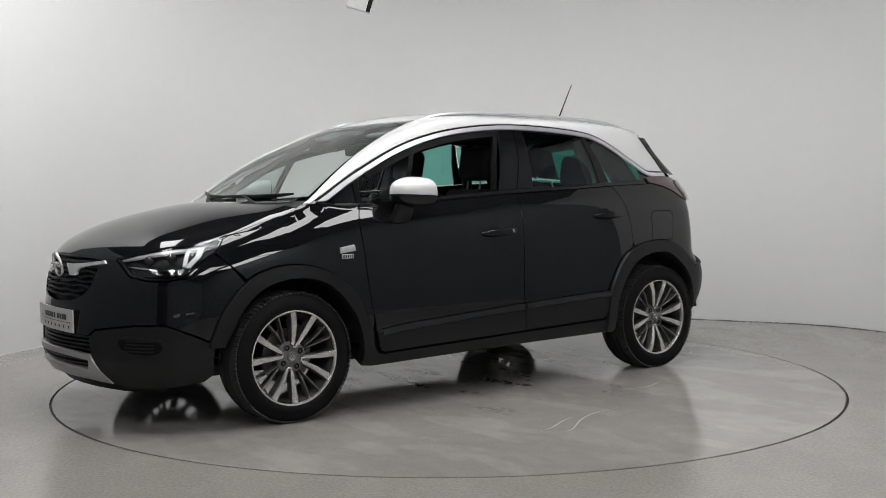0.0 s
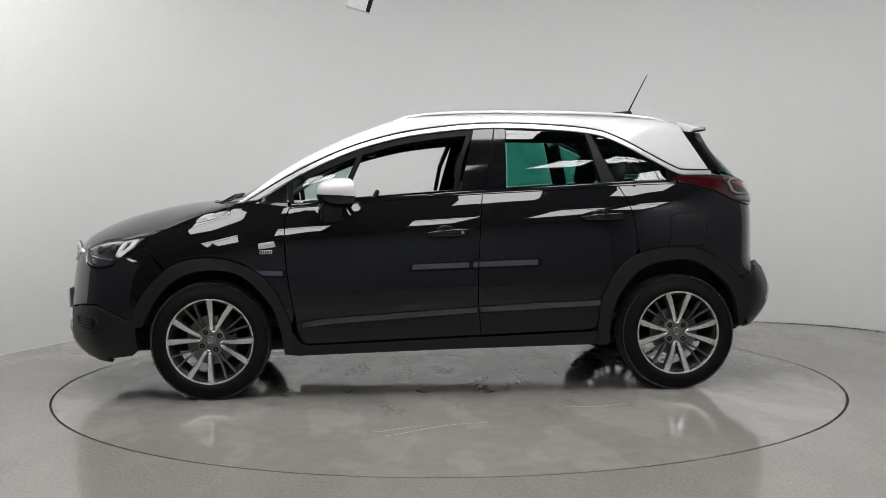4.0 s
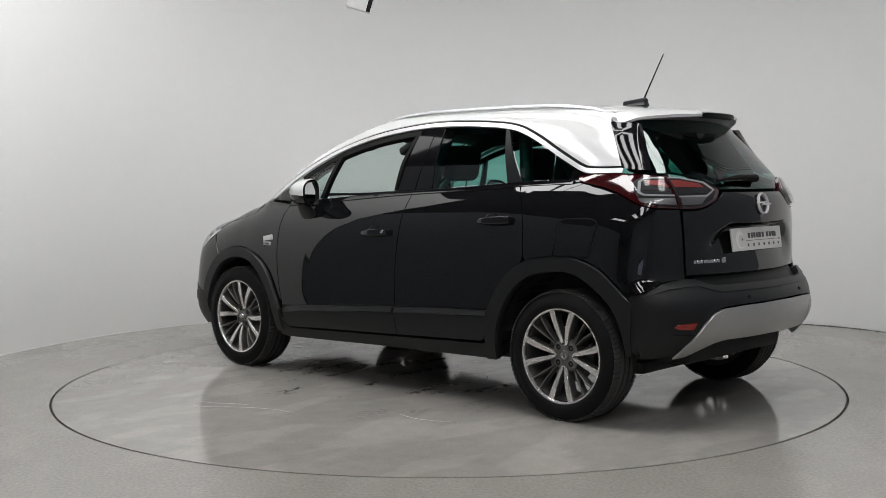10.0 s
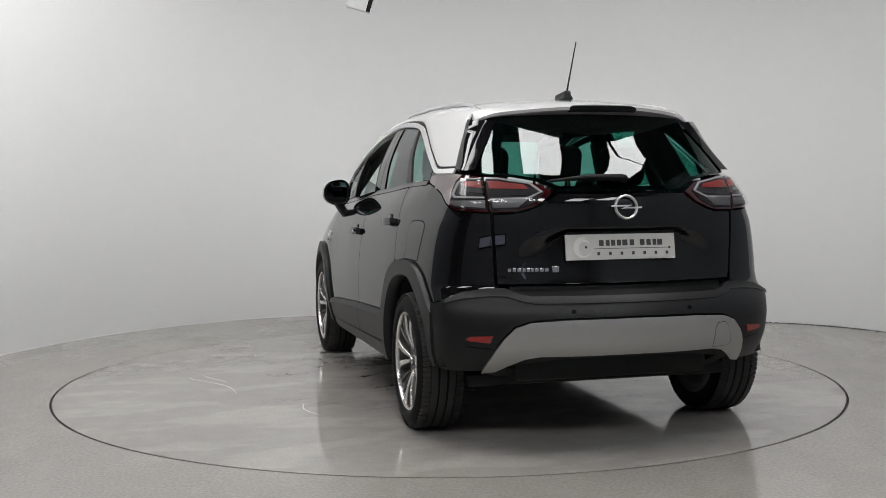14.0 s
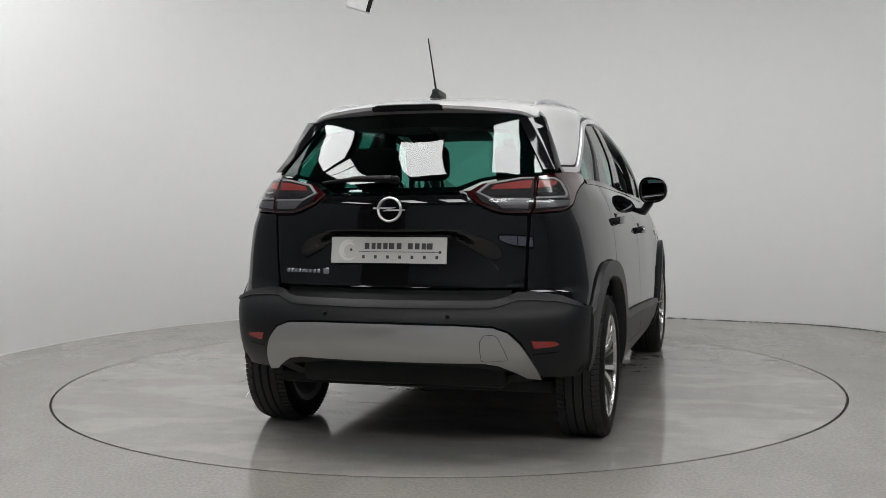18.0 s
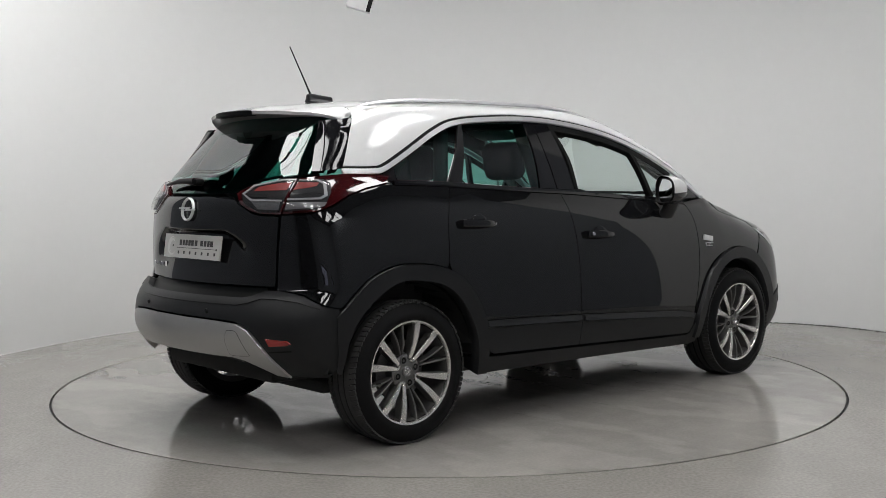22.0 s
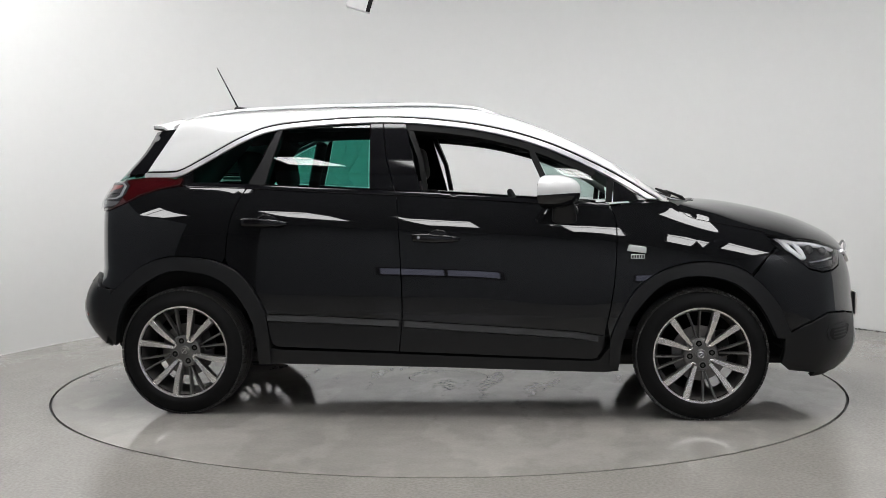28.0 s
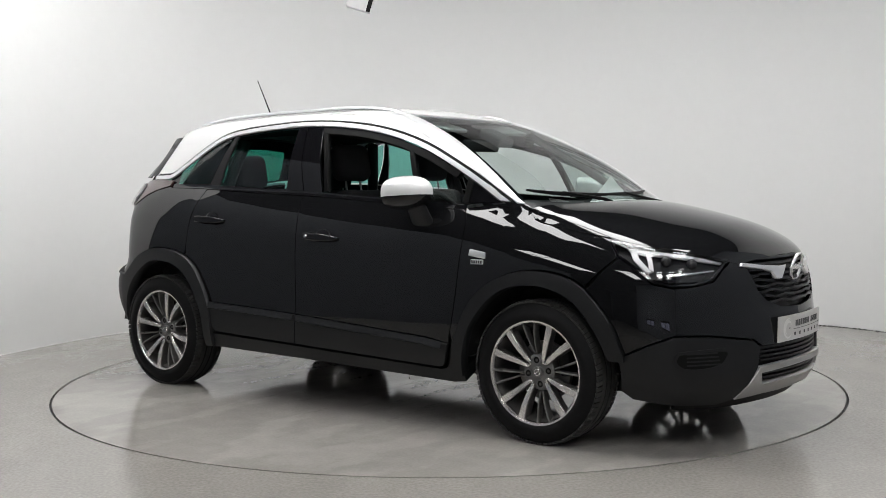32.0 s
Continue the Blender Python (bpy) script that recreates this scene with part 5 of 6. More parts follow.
def front_end():
    # painted bumper with the grille opening from above
    grille = [ff(y=0.372, z=0.832), ff(y=0.365, z=0.775), ff(y=0.339, z=0.69), ff(y=0.29, z=0.645), ff(y=0.20, z=0.617), ff(y=0.0, z=0.605)]
    lamp = [ff(y=0.43, z=0.826), ff(y=0.50, z=0.786), ff(y=0.558, z=0.740), ff(y=0.64, z=0.722), ff(y=0.716, z=0.717), ff(x=1.83, z=0.735), ff(x=1.74, z=0.805), ff(x=1.672, z=0.843)]
    gap = [ff(x=1.6195, z=0.798), ff(x=1.546, z=0.7035)]
    arch = [ff(x=x, z=z) for x, z in ((1.60, 0.66), (1.67, 0.572), (1.715, 0.47), (1.726, 0.435))]
    low = [ff(x=1.80, z=0.47), ff(x=1.869, z=0.500), ff(y=0.732, z=0.522), ff(y=0.60, z=0.515), ff(y=0.40, z=0.486), ff(y=0.345, z=0.452), ff(y=0.0, z=0.452)]
    bumper = panel("front_bumper", mirror(grille[::-1] + lamp + gap + arch + low), "F", PAINT, car, off=0.0, thick=0.03, label="gloss black front bumper")
    under = [ff(y=0.36, z=0.448), ff(y=0.40, z=0.482), ff(y=0.60, z=0.511), ff(y=0.732, z=0.518), ff(x=1.869, z=0.496), ff(x=1.80, z=0.466), ff(x=1.726, z=0.431), ff(x=1.70, z=0.40), ff(x=1.69, z=0.27),
             ff(x=1.73, z=0.235), ff(x=1.85, z=0.218), ff(y=0.66, z=0.212), ff(y=0.52, z=0.205), ff(y=0.45, z=0.222), ff(y=0.417, z=0.288), ff(y=0.378, z=0.362)]
    for s in (1, -1):
        low_b = panel("lower_bumper", under, "F", PLASTIC, bumper, s, off=0.004, thick=0.04, label="grained black plastic lower bumper")
        fog = curve([ff(y=0.728, z=0.452), ff(y=0.64, z=0.460), ff(y=0.545, z=0.458), ff(y=0.528, z=0.43), ff(y=0.56, z=0.385), ff(y=0.635, z=0.368), ff(y=0.71, z=0.372), ff(y=0.742, z=0.41), ff(y=0.732, z=0.448)], 3)
        panel("fog_recess", fog, "F", SEAL, low_b, s, off=0.0055, thick=0, gap=0)
        panel("fog_frame", fog, "F", PLASTIC, low_b, s, off=0.010, thick=0.01, gap=0, band=0.012)
        for k in range(4):
            z = 0.392 + 0.016 * k
            panel("fog_slat", [ff(y=0.57 + 0.004 * k, z=z), ff(y=0.70, z=z), ff(y=0.70, z=z + 0.006), ff(y=0.57 + 0.004 * k, z=z + 0.006)], "F", PLASTIC, low_b, s, off=0.008, thick=0.006, gap=0, cell=0.06)
    lip = [ff(y=0.0, z=0.238), ff(y=0.30, z=0.232), ff(y=0.50, z=0.212), ff(y=0.66, z=0.216), ff(y=0.66, z=0.19), ff(y=0.45, z=0.182), ff(y=0.0, z=0.19)]
    panel("front_lip", mirror(lip), "F", SEAL, bumper, off=-0.02, thick=0.02, gap=0)
    # dark backing of the openings
    back = [ff(y=0.0, z=0.848), ff(y=0.20, z=0.845), ff(y=0.385, z=0.836), ff(y=0.375, z=0.66), ff(y=0.36, z=0.45), ff(y=0.40, z=0.30), ff(y=0.0, z=0.26)]
    panel("grille_backing", mirror(back), "F", SEAL, bumper, off=-0.035, thick=0, gap=0, cell=0.06)
    # upper grille slats
    edge_at = Spline([(0.605, 0.02), (0.617, 0.20), (0.645, 0.29), (0.69, 0.339), (0.775, 0.365), (0.832, 0.372)])
    for k in range(9):
        z = 0.634 + 0.0235 * k
        half = max(0.10, float(edge_at(z)) - 0.004)
        ys = np.linspace(0, half, 10)
        wob = lambda y: 0.0035 * math.cos(y * 38 + k * 1.7) * (0.4 + min(1, y / 0.2)) if k < 6 else 0.0
        strip = [ff(y=y, z=z + wob(y)) for y in ys] + [ff(y=y, z=z + 0.0105 + wob(y)) for y in ys[::-1]]
        panel("grille_slat", strip, "F", PLASTIC, bumper, 1, off=-0.004 if k < 6 else 0.001, thick=0.022, gap=0, cell=0.05, label="black grille slat" if k == 0 else "")
        panel("grille_slat", strip, "F", PLASTIC, bumper, -1, off=-0.004 if k < 6 else 0.001, thick=0.022, gap=0, cell=0.05)
    for s in (1, -1):
        wing = [ff(y=0.085, z=0.792), ff(y=0.16, z=0.790), ff(y=0.28, z=0.799), ff(y=0.395, z=0.814), ff(y=0.405, z=0.802), ff(y=0.28, z=0.783), ff(y=0.225, z=0.772), ff(y=0.205, z=0.738), ff(y=0.165, z=0.736), ff(y=0.125, z=0.765)]
        panel("chrome_wing", wing, "F", CHROME, bumper, s, off=0.010, thick=0.02, gap=0, cell=0.04, label="satin chrome wing in the grille")
    emblem(bumper, pose(2.174, 0, 0.778, 0, 12, 0), 0.066)
    # plate and its carrier
    number_plate(bumper, pose(2.209, 0, 0.515, 0, 1, 0), "front")
    carrier = [ff(y=0.0, z=0.575), ff(y=0.285, z=0.572), ff(y=0.275, z=0.455), ff(y=0.0, z=0.453)]
    panel("plate_carrier", mirror(carrier), "F", PLASTIC, bumper, off=-0.002, thick=0.01, gap=0)
    # lower grille
    for k in range(4):
        z = 0.384 + 0.019 * k
        half = 0.352 + 0.002 * k
        strip = [ff(y=y, z=z) for y in np.linspace(0, half, 8)] + [ff(y=y, z=z + 0.009) for y in np.linspace(half, 0, 8)]
        for s in (1, -1):
            panel("grille_slat", strip, "F", PLASTIC, bumper, s, off=-0.008, thick=0.02, gap=0, cell=0.06)
    for k in range(2):
        z = 0.308 + 0.02 * k
        strip = [ff(y=y, z=z) for y in np.linspace(0, 0.345, 8)] + [ff(y=y, z=z + 0.009) for y in np.linspace(0.345, 0, 8)]
        for s in (1, -1):
            panel("grille_slat", strip, "F", PLASTIC, bumper, s, off=-0.008, thick=0.02, gap=0, cell=0.06)
    bar = [ff(y=0.0, z=0.378), ff(y=0.20, z=0.374), ff(y=0.375, z=0.364), ff(y=0.372, z=0.337), ff(y=0.20, z=0.347), ff(y=0.0, z=0.351)]
    panel("skid_plate", mirror(bar), "F", SILVER, bumper, off=0.010, thick=0.03, gap=0, label="silver trim bar of the front skid plate")
    for s in (1, -1):
        cheek = [ff(y=0.372, z=0.364), ff(y=0.417, z=0.288), ff(y=0.447, z=0.224), ff(y=0.30, z=0.236), ff(y=0.0, z=0.243), ff(y=0.0, z=0.293), ff(y=0.20, z=0.291), ff(y=0.345, z=0.284), ff(y=0.362, z=0.337)]
        panel("skid_plate", cheek, "F", SILVER, bumper, s, off=0.010, thick=0.03, gap=0, label="silver front skid plate")
    # headlamps
    for s in (1, -1):
        out = [ff(x=1.595, z=0.920), ff(x=1.665, z=0.848), ff(x=1.735, z=0.808), ff(x=1.826, z=0.740), ff(y=0.716, z=0.722), ff(y=0.64, z=0.727), ff(y=0.558, z=0.746), ff(y=0.50, z=0.790), ff(y=0.432, z=0.832), ff(y=0.56, z=0.858), ff(y=0.672, z=0.886), ff(x=1.70, z=0.902)]
        lens = panel("headlamp", out, "F", LAMP_DARK, car, s, off=-0.035, thick=0, gap=0.002, cell=0.03, label="headlamp with dark housing and white light blades")
        panel("headlamp_lens", out, "F", LENS, lens, s, off=0.003, thick=0.0, gap=0.003, cell=0.03)
        panel("headlamp_rim", out, "F", GLOSS, lens, s, off=0.0, thick=0.02, gap=0.002, band=0.008)
        top = [ff(y=0.462, z=0.822), ff(y=0.56, z=0.841), ff(y=0.66, z=0.863), ff(y=0.705, z=0.880), ff(x=1.69, z=0.893), ff(x=1.70, z=0.880), ff(y=0.715, z=0.864), ff(y=0.66, z=0.850), ff(y=0.56, z=0.828), ff(y=0.48, z=0.811)]
        panel("light_guide", top, "F", DRL, lens, s, off=-0.012, thick=0.015, gap=0, cell=0.03, label="white light guide strip")
        for blade in ([(1.795, 0.862), (1.775, 0.866), (1.812, 0.795), (1.832, 0.788)], [(1.735, 0.876), (1.70, 0.886), (1.738, 0.835), (1.80, 0.784), (1.825, 0.784), (1.762, 0.838)]):
            panel("light_blade", [ff(x=x, z=z) for x, z in blade], "F", DRL, lens, s, off=-0.012, thick=0.015, gap=0, cell=0.03)
        line = [ff(y=0.53, z=0.787), ff(y=0.64, z=0.778), ff(y=0.735, z=0.770), ff(y=0.735, z=0.764), ff(y=0.64, z=0.771), ff(y=0.53, z=0.781)]
        panel("chrome_line", line, "F", BRIGHT, lens, s, off=-0.016, thick=0.006, gap=0, cell=0.03)
        for y, z in ((0.60, 0.812), (0.68, 0.825)):
            q = on("F", [ff(y=y, z=z)], s, off=-0.028)[0]
            bm = bmesh.new()
            bmesh.ops.create_uvsphere(bm, u_segments=20, v_segments=12, radius=0.024, matrix=pose(*q))
            part("projector", bm, LAMP_GREY, lens)
        low = [ff(y=0.60, z=0.742), ff(y=0.715, z=0.735), ff(y=0.75, z=0.752), ff(y=0.72, z=0.768), ff(y=0.57, z=0.770)]
        panel("lamp_segment", low, "F", GLOSS, lens, s, off=-0.014, thick=0.01, gap=0, cell=0.04)
    # mirrors
    for s in (1, -1):
        hold = new("door_mirror")
        hold.parent = car
        tagged(hold, "door mirror with white cap and black foot")
        for nm, mat, grow in (("mirror_cap", WHITE, 1.0), ("mirror_shell", GLOSS, 0.985)):
            bm = bmesh.new()
            bmesh.ops.create_uvsphere(bm, u_segments=48, v_segments=28, radius=1.0)
            for v in bm.verts:
                c = v.co
                c.y, c.z = (math.copysign(abs(q) ** 0.75, q) for q in (c.y, c.z))
            if nm == "mirror_cap":
                bmesh.ops.bisect_plane(bm, geom=bm.verts[:] + bm.edges[:] + bm.faces[:], plane_co=(0, 0, -0.18), plane_no=(-0.12, 0, 1), clear_inner=True)
            bmesh.ops.bisect_plane(bm, geom=bm.verts[:] + bm.edges[:] + bm.faces[:], plane_co=(-0.27, 0, 0), plane_no=(1, 0, 0), clear_inner=True)
            for v in bm.verts:
                x, y, z = v.co
                taper = 1 - 0.14 * y
                v.co = (MX + 0.137 * grow * x - 0.032 * (y + 1), s * (MY + 0.092 * grow * y), MZ + 0.083 * grow * z * taper)
            part(nm, bm, mat, hold, "white mirror cap" if nm == "mirror_cap" else "")
        # black rim round the glass, and the glass a little inside it
        m = pose(MX - 0.066, s * MY, MZ, 0, 0, 19 * s)
        ring = [(0.083 * math.copysign(abs(math.cos(a)) ** 0.6, math.cos(a)), 0.068 * math.copysign(abs(math.sin(a)) ** 0.6, math.sin(a))) for a in (2 * math.pi * k / 40 for k in range(40))]
        bm = bmesh.new()
        loops = [[bm.verts.new(m @ Vector((dx, s * y * g, z * g * (1 - 1.4 * y)))) for y, z in ring] for dx, g in ((0.03, 0.97), (-0.004, 1.0), (-0.009, 0.985), (-0.005, 0.95), (0.006, 0.93))]
        for a, b in zip(loops, loops[1:]):
            for k in range(40):
                bm.faces.new((a[k], a[(k + 1) % 40], b[(k + 1) % 40], b[k]))
        bmesh.ops.recalc_face_normals(bm, faces=bm.faces[:])
        part("mirror_rim", bm, SEAL, hold)
        bm = bmesh.new()
        bm.faces.new([bm.verts.new(m @ Vector((0.004, s * y * 0.94, z * 0.94 * (1 - 1.4 * y)))) for y, z in ring])
        part("mirror_glass", bm, MIRROR, hold)
        bm = bmesh.new()
        rows = []
        for x0, x1, y, z in ((0.70, 0.575, 0.775, 0.955), (0.70, 0.575, 0.798, 0.985), (0.695, 0.578, 0.822, 1.02), (0.69, 0.582, 0.838, 1.05), (0.68, 0.59, 0.845, 1.09)):
            rows.append([bm.verts.new((0.5 * (x0 + x1) + 0.5 * (x0 - x1) * math.copysign(abs(math.cos(a)) ** 0.6, math.cos(a)), s * (y + 0.030 * math.sin(a)), z)) for a in (2 * math.pi * k / 20 for k in range(20))])
        for a, b in zip(rows, rows[1:]):
            for k in range(20):
                bm.faces.new((a[k], a[(k + 1) % 20], b[(k + 1) % 20], b[k]))
        bmesh.ops.recalc_face_normals(bm, faces=bm.faces[:])
        part("mirror_foot", bm, PLASTIC, hold)


front_end()


# ---------- wheels ----------
def wheel_parts():
    """One wheel about its hub, its outer face towards +y."""
    hub = new("wheel")
    R, RI = 0.321, 0.234
    prof = [(RI - 0.004, -0.095), (RI + 0.006, -0.104), (RI + 0.025, -0.110), (R - 0.035, -0.104), (R - 0.010, -0.088), (R - 0.0015, -0.06), (R, -0.02), (R, 0.02), (R - 0.0015, 0.06), (R - 0.010, 0.088),
            (R - 0.030, 0.102), (R - 0.045, 0.106), (RI + 0.036, 0.109), (RI + 0.022, 0.110), (RI + 0.010, 0.107), (RI + 0.002, 0.100), (RI - 0.008, 0.094)]
    tyre = part("tyre", lathe(prof, 96), RUBBER, hub, "black road tyre")
    # tread blocks: slanted blocks over the shoulders and ribs between the grooves
    bm = bmesh.new()
    for k in range(84):
        a = 2 * math.pi * k / 84
        for e in (-1, 1):
            m = pose(0, 0, 0, 0, math.degrees(a), 0) @ pose(0, e * 0.078, R - 0.001, e * -14, 0, 12 * e)
            r = bmesh.ops.create_cube(bm, size=1)
            bmesh.ops.scale(bm, vec=(0.0195, 0.036, 0.008), verts=r["verts"])
            bmesh.ops.transform(bm, matrix=m, verts=r["verts"])
    tread = part("tread", bm, TREAD, tyre, smooth=False)
    tagged(tread, kind="stuff")
    bm = bmesh.new()
    for y in (-0.041, -0.0, 0.041):
        lathe([(R - 0.001, y - 0.016), (R + 0.003, y - 0.014), (R + 0.003, y + 0.014), (R - 0.001, y + 0.016)], 96, bm=bm)
    part("tread_rib", bm, TREAD, tyre)
    # barrel and lip
    rim = part("rim", lathe([(RI - 0.009, 0.080), (RI - 0.009, 0.094), (RI - 0.007, 0.098), (RI + 0.001, 0.100), (RI + 0.003, 0.094)], 96), ALLOY, hub, "machined alloy wheel with paired spokes")
    part("rim_well", lathe([(RI - 0.0135, 0.084), (RI - 0.020, 0.07), (RI - 0.026, 0.03), (RI - 0.030, -0.09), (RI, -0.10)], 72), ALLOY_DARK, rim)

    # spokes: four wide pairs and four thin pairs, a machined face on a grey body
    def spoke(a_hub, a_rim, w_hub, w_rim, r0, r1, y0, y1, depth):
        bm = bmesh.new()
        rows = []
        for i in range(10):
            u = i / 9
            r = r0 + (r1 - r0) * u
            a = radians(a_hub + (a_rim - a_hub) * u ** 0.8)
            w = (w_hub + (w_rim - w_hub) * u) / 2
            y = y0 + (y1 - y0) * u + 0.008 * math.sin(math.pi * u)
            c, sn = math.cos(a), math.sin(a)
            px = lambda off: (r * c - off * sn, r * sn + off * c)
            ring = ((-w, y - depth), (-w, y - 0.002), (-w + 0.0015, y), (w - 0.0015, y), (w, y - 0.002), (w, y - depth))
            rows.append([bm.verts.new((px(o)[0], yy, px(o)[1])) for o, yy in ring])
        for a, b in zip(rows, rows[1:]):
            for i in range(5):
                bm.faces.new((a[i], a[i + 1], b[i + 1], b[i]))
        bm.faces.new(rows[0])
        bm.faces.new(rows[-1][::-1])
        bmesh.ops.recalc_face_normals(bm, faces=bm.faces[:])
        return bm
    for k in range(4):
        c = 45 + 90 * k
        for e in (-1, 1):
            arm = part("spoke", spoke(c + 10.5 * e, c + 15.6 * e, 0.017, 0.033, 0.062, RI - 0.009, 0.068, 0.092, 0.006), ALLOY, rim)
            part("spoke_body", spoke(c + 11.5 * e, c + 16.4 * e, 0.018, 0.034, 0.058, RI - 0.010, 0.0615, 0.0855, 0.045), ALLOY_DARK, arm)
            arm = part("thin_spoke", spoke(c + 45 + 4 * e, c + 45 + 8.2 * e, 0.005, 0.008, 0.088, RI - 0.009, 0.062, 0.086, 0.005), HUB, rim)
            part("spoke_body", spoke(c + 45 + 4 * e, c + 45 + 8.2 * e, 0.008, 0.013, 0.082, RI - 0.010, 0.0565, 0.0825, 0.035), ALLOY_DARK, arm)
        # U-shaped root that joins a wide pair
        mid = Vector((math.cos(radians(c)), 0, math.sin(radians(c))))
        off = Vector((-mid.z, 0, mid.x))
        pts = [mid * (0.064 - 0.011 * math.cos(radians(t)) * (abs(t) < 89)) + off * 0.0125 * math.sin(radians(t)) + Vector((0, 0.0645, 0)) for t in np.linspace(-90, 90, 9)]
        part("spoke_root", rod(pts, 0.0062, seg=8), ALLOY, rim)
    part("hub_face", lathe([(0.0001, 0.060), (0.070, 0.060), (0.080, 0.054), (0.088, 0.02)], 48), HUB, rim)
    cap = part("centre_cap", lathe([(0.0001, 0.073), (0.023, 0.073), (0.026, 0.070), (0.027, 0.05)], 36), HUB, rim, "grey centre cap")
    bm = lathe([(0.011, 0.0732), (0.0125, 0.076), (0.015, 0.076), (0.0165, 0.0732)], 30)
    block(0, 0.0745, 0, 0.030, 0.003, 0.004, 0, (0, 24, 0), bm=bm)
    part("cap_emblem", bm, BRIGHT, cap)
    for k in range(4):
        a = radians(90 * k)
        m = pose(0.054 * math.cos(a), 0, 0.054 * math.sin(a))
        hole = part("bolt_recess", lathe([(0.0001, 0.0612), (0.0145, 0.0612), (0.0155, 0.0655), (0.0185, 0.0655), (0.0195, 0.058)], 24, m=m), HUB, rim)
        part("bolt_hole", lathe([(0.0001, 0.0622), (0.0148, 0.0622)], 24, m=m), SEAL, hole)
        part("bolt", lathe([(0.0001, 0.064), (0.006, 0.064), (0.0075, 0.0622)], 6, m=m), ALLOY_DARK, hole)
    # brake
    part("brake_disc", lathe([(0.05, 0.01), (0.135, 0.01), (0.137, 0.004), (0.135, -0.012), (0.05, -0.012)], 48), STEEL, hub, "dull steel brake disc")
    bm = block(-0.118, 0.0, 0.03, 0.06, 0.06, 0.13, 0.015)
    part("brake_caliper", bm, UNDER, hub)
    part("valve", rod([(0.19, 0.080, 0.03), (0.172, 0.092, 0.027)], 0.003, seg=6), SEAL, hub)
    return hub


first = wheel_parts()
first.parent = car
tagged(first, "silver alloy wheel with black tyre")
first.matrix_basis = pose(1.302, 0.752, 0.321, 0, 30, 0)
for x, y, spin, flip in ((-1.302, 0.752, 44, 0), (1.302, -0.752, 10, 180), (-1.302, -0.752, 18, 180)):
    w = copy_thing(first, pose(x, y, 0.321, 0, 0, flip) @ pose(0, 0, 0, 0, spin, 0))


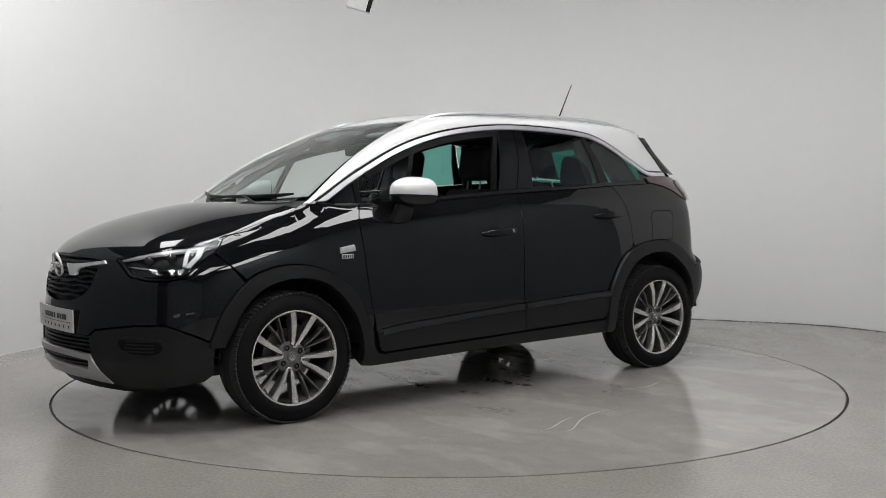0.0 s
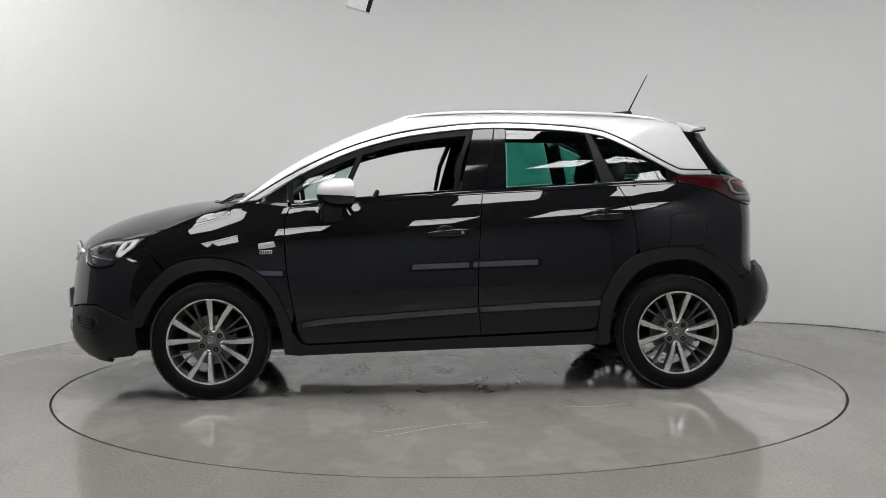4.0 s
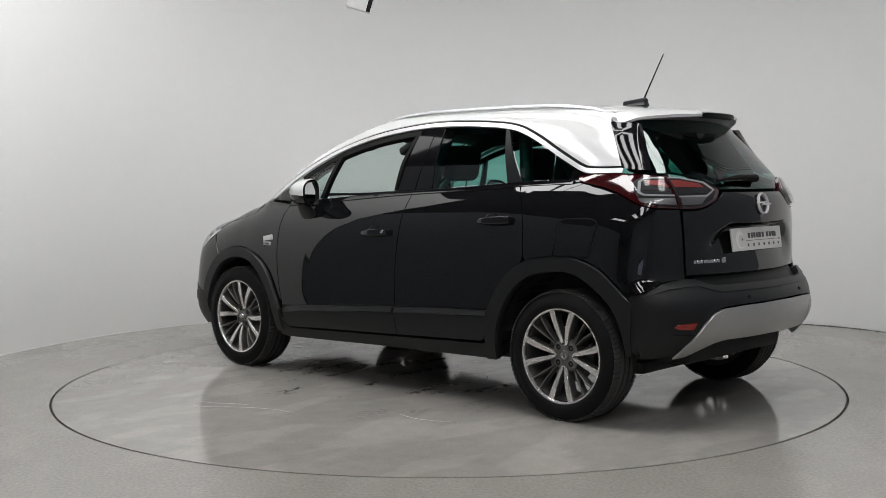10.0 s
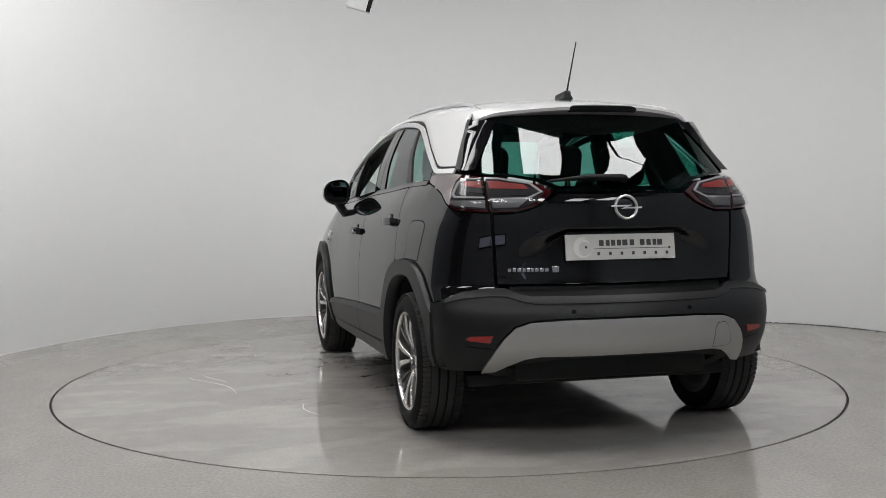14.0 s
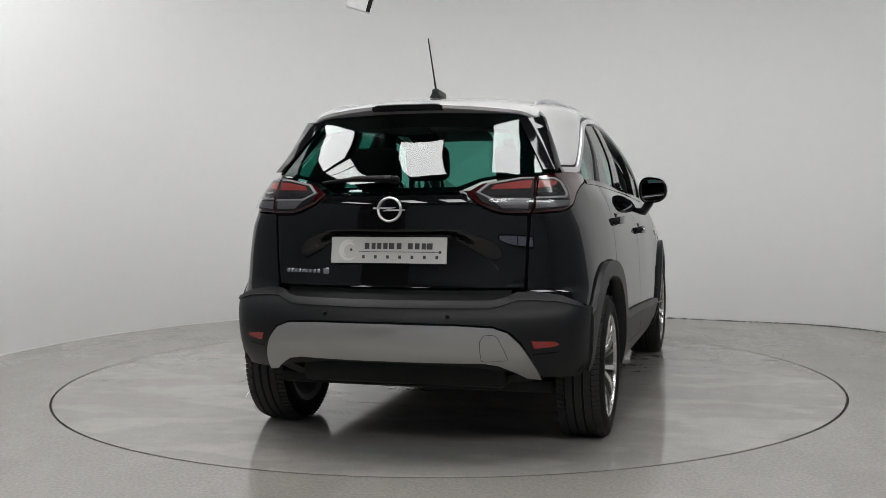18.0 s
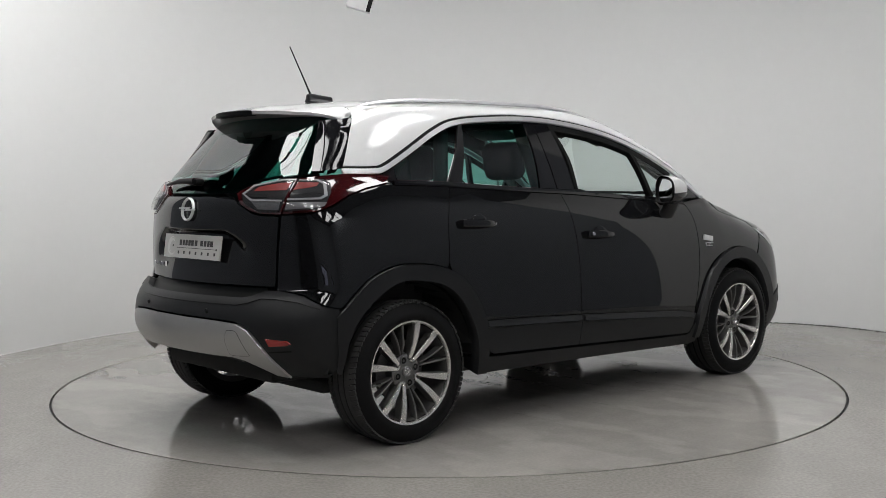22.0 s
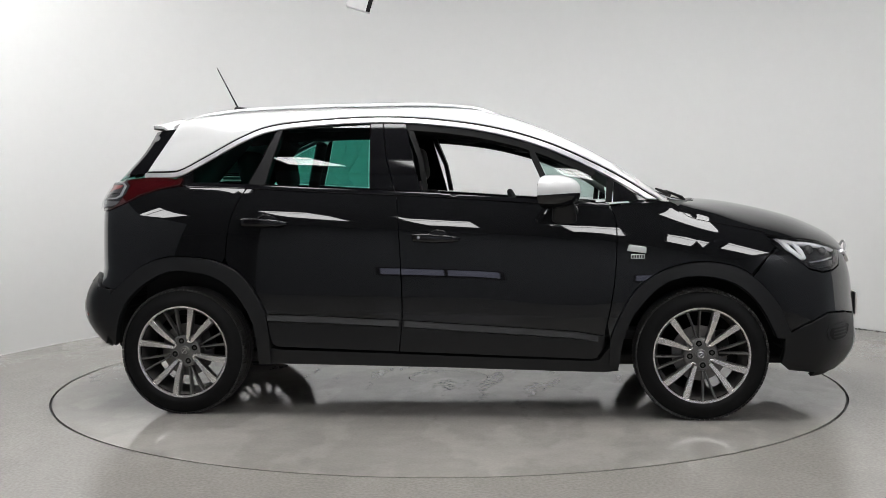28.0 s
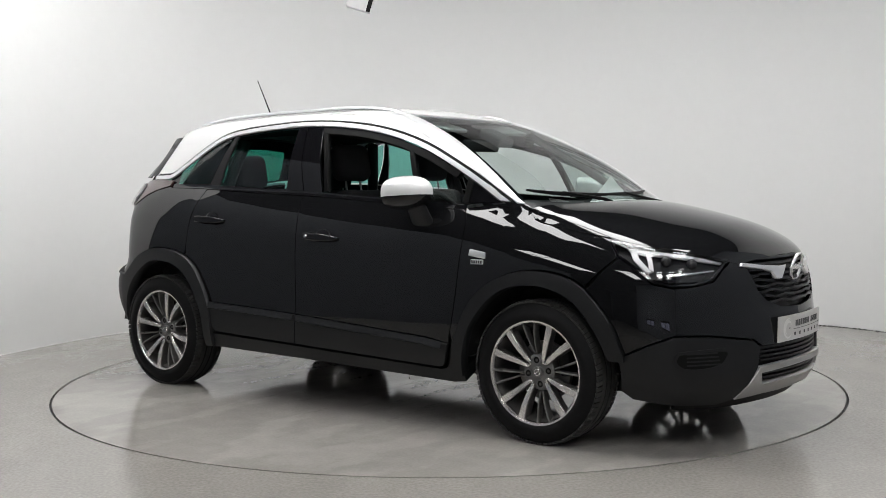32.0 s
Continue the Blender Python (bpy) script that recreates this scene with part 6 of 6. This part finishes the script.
# ---------- cabin ----------
def cabin():
    part("cabin_floor", block(-0.2, 0, 0.40, 2.6, 1.35, 0.05, 0.01), CABIN, car)
    # dashboard
    bm = block(0.78, 0, 0.88, 0.42, 1.36, 0.30, 0.06, seg=4)
    block(0.98, 0, 0.97, 0.40, 1.30, 0.10, 0.03, bm=bm)
    block(0.72, 0.36, 1.035, 0.14, 0.36, 0.06, 0.025, bm=bm)
    dash = part("dashboard", bm, CABIN, car, "dark plastic dashboard")
    part("screen", block(0.585, 0.0, 0.98, 0.02, 0.26, 0.14, 0.006, (0, 14, 0)), GLOSS, dash)
    part("centre_console", block(0.30, 0, 0.58, 0.75, 0.22, 0.30, 0.04, seg=3), CABIN, car)
    # steering wheel on the right-hand side
    bm = bmesh.new()
    m = pose(0.43, -0.36, 0.955, 0, -24, 0)
    pts = [m @ Vector((0, 0.185 * math.cos(a), 0.185 * math.sin(a))) for a in np.linspace(0, 2 * math.pi, 41)]
    rod(pts, 0.016, bm=bm, seg=10, caps=False)
    wheel = part("steering_wheel", bm, CABIN, car, "black steering wheel")
    bm = bmesh.new()
    for a in (0, 180, 270):
        q = m @ Vector((0, 0.17 * math.cos(radians(a)), 0.17 * math.sin(radians(a))))
        rod([m @ Vector((0.02, 0, 0)), q], [0.03, 0.014], bm=bm, seg=8)
    block(*(m @ Vector((0.0, 0, 0))), 0.06, 0.13, 0.11, 0.025, (0, -24, 0), bm=bm)
    rod([m @ Vector((0.03, 0, 0)), m @ Vector((0.25, 0, -0.02))], 0.04, bm=bm)
    part("wheel_hub", bm, CABIN, wheel)
    # seats
    def seat(x, y, rear):
        s = new("seat")
        s.parent = car
        tagged(s, "dark grey cloth car seat with headrest")
        part("cushion", block(x + 0.22, y, 0.60, 0.50, 0.48, 0.18, 0.06, (0, -6, 0), seg=4), FABRIC, s)
        bm = block(x - 0.12, y, 0.87, 0.14, 0.46, 0.55, 0.06, (0, -16, 0), seg=4)
        for e in (-1, 1):
            block(x - 0.06, y + e * 0.20, 0.87, 0.16, 0.08, 0.48, 0.035, (0, -16, 0), bm=bm, seg=3)
        for v in bm.verts:
            if v.co.z > 1.02:
                v.co.y = y + (v.co.y - y) * 0.8
        part("backrest", bm, FABRIC, s)
        hz = 1.29 if not rear else 1.25
        hx = x - 0.245
        bm = block(hx, y, hz, 0.11, 0.26, 0.205, 0.05, (0, -10, 0), seg=4)
        head = part("headrest", bm, FABRIC, s, "dark padded headrest")
        for e in (-1, 1):
            part("headrest_post", rod([(hx + 0.03, y + 0.06 * e, 1.10), (hx, y + 0.06 * e, hz)], 0.006), STEEL, head)
    for y in (0.36, -0.36):
        seat(0.02, y, False)
    for y in (0.38, -0.38):
        seat(-0.80, y, True)
    part("parcel_shelf", block(-1.42, 0, 1.06, 0.5, 1.12, 0.03, 0.01), CABIN, car)
    # inner trims of doors and pillars
    for s in (1, -1):
        part("door_card", block(-0.05, s * 0.705, 0.79, 1.75, 0.05, 0.56, 0.02), CABIN, car)
        part("boot_trim", block(-1.30, s * 0.58, 0.78, 0.55, 0.10, 0.60, 0.03), CABIN, car)
        for a, b, r in (((-0.245, 0.675, 1.08), (-0.30, 0.56, 1.47), 0.045), ((-0.95, 0.655, 1.10), (-0.86, 0.56, 1.43), 0.035), ((-1.33, 0.61, 1.10), (-1.05, 0.52, 1.45), 0.07), ((1.04, 0.685, 1.045), (0.42, 0.535, 1.435), 0.022)):
            part("pillar_trim", rod([(a[0], s * a[1], a[2]), ((a[0] + b[0]) / 2, s * (a[1] + b[1]) / 2 * 1.005, (a[2] + b[2]) / 2 + 0.005), (b[0], s * b[1], b[2])], r, seg=10), LINER if a[0] > 0.5 else CABIN, car)
        rail = [(x, s * 0.50, float(on("T", [(x, 0.47)])[0][2]) - 0.075) for x in np.linspace(-1.3, 0.42, 12)]
        part("roof_trim", rod(rail, 0.05, seg=10), CABIN, car)
        part("grab_handle", rod([(-0.10, s * 0.50, 1.47), (-0.05, s * 0.49, 1.44), (0.10, s * 0.49, 1.425), (0.15, s * 0.50, 1.445)], 0.011, seg=8), CABIN, car)
        # belt
        part("seat_belt", block(-0.235, s * 0.62, 1.10, 0.05, 0.006, 0.62, 0.002, (s * 14, -6, 0)), SEAL, car)
        # sun visor, its pale colour standing in for glare on the windscreen
        part("sun_visor", block(0.34, s * 0.30, 1.475, 0.16, 0.36, 0.02, 0.008, (0, 18, 0)), VISOR, car)
    # interior mirror with its sensor box
    bm = block(0.52, 0, 1.415, 0.16, 0.14, 0.055, 0.02, (0, 26, 0), seg=3)
    part("mirror_mount", bm, CABIN, car, "dark sensor box behind the windscreen")
    bm = block(0.42, -0.005, 1.375, 0.035, 0.25, 0.065, 0.016, (0, 0, -14), seg=3)
    inner = part("interior_mirror", bm, CABIN, car, "interior rear-view mirror")
    part("mirror_glass", block(0.4015, -0.010, 1.375, 0.004, 0.23, 0.052, 0.012, (0, 0, -14)), BRIGHT, inner)
    # white sheet lying on the dashboard top
    bm = bmesh.new()
    rows = []
    for i in range(9):
        for_x = 0.90 + 0.24 * i / 8
        rows.append([bm.verts.new((for_x, 0.32 + 0.28 * j / 6, 1.040 + 0.02 * i / 8 + 0.17 * (1 - i / 8) ** 2 * (j / 6))) for j in range(7)])
    for a, b in zip(rows, rows[1:]):
        for j in range(6):
            bm.faces.new((a[j], a[j + 1], b[j + 1], b[j]))
    r = bmesh.ops.solidify(bm, geom=bm.faces[:], thickness=0.001)
    part("paper_sheet", bm, PAPER, car, "white paper sheet on the dashboard")


cabin()


def motions():
    times = [0.5 * i for i in range(65)]
    walk(car, [(t, pose(0, 0, 0, 0, 0, turn(t)) @ CAR_ON_TABLE) for t in times])
    walk(table, [(t, pose(0, 0, 0, 0, 0, turn(t))) for t in times])


motions()
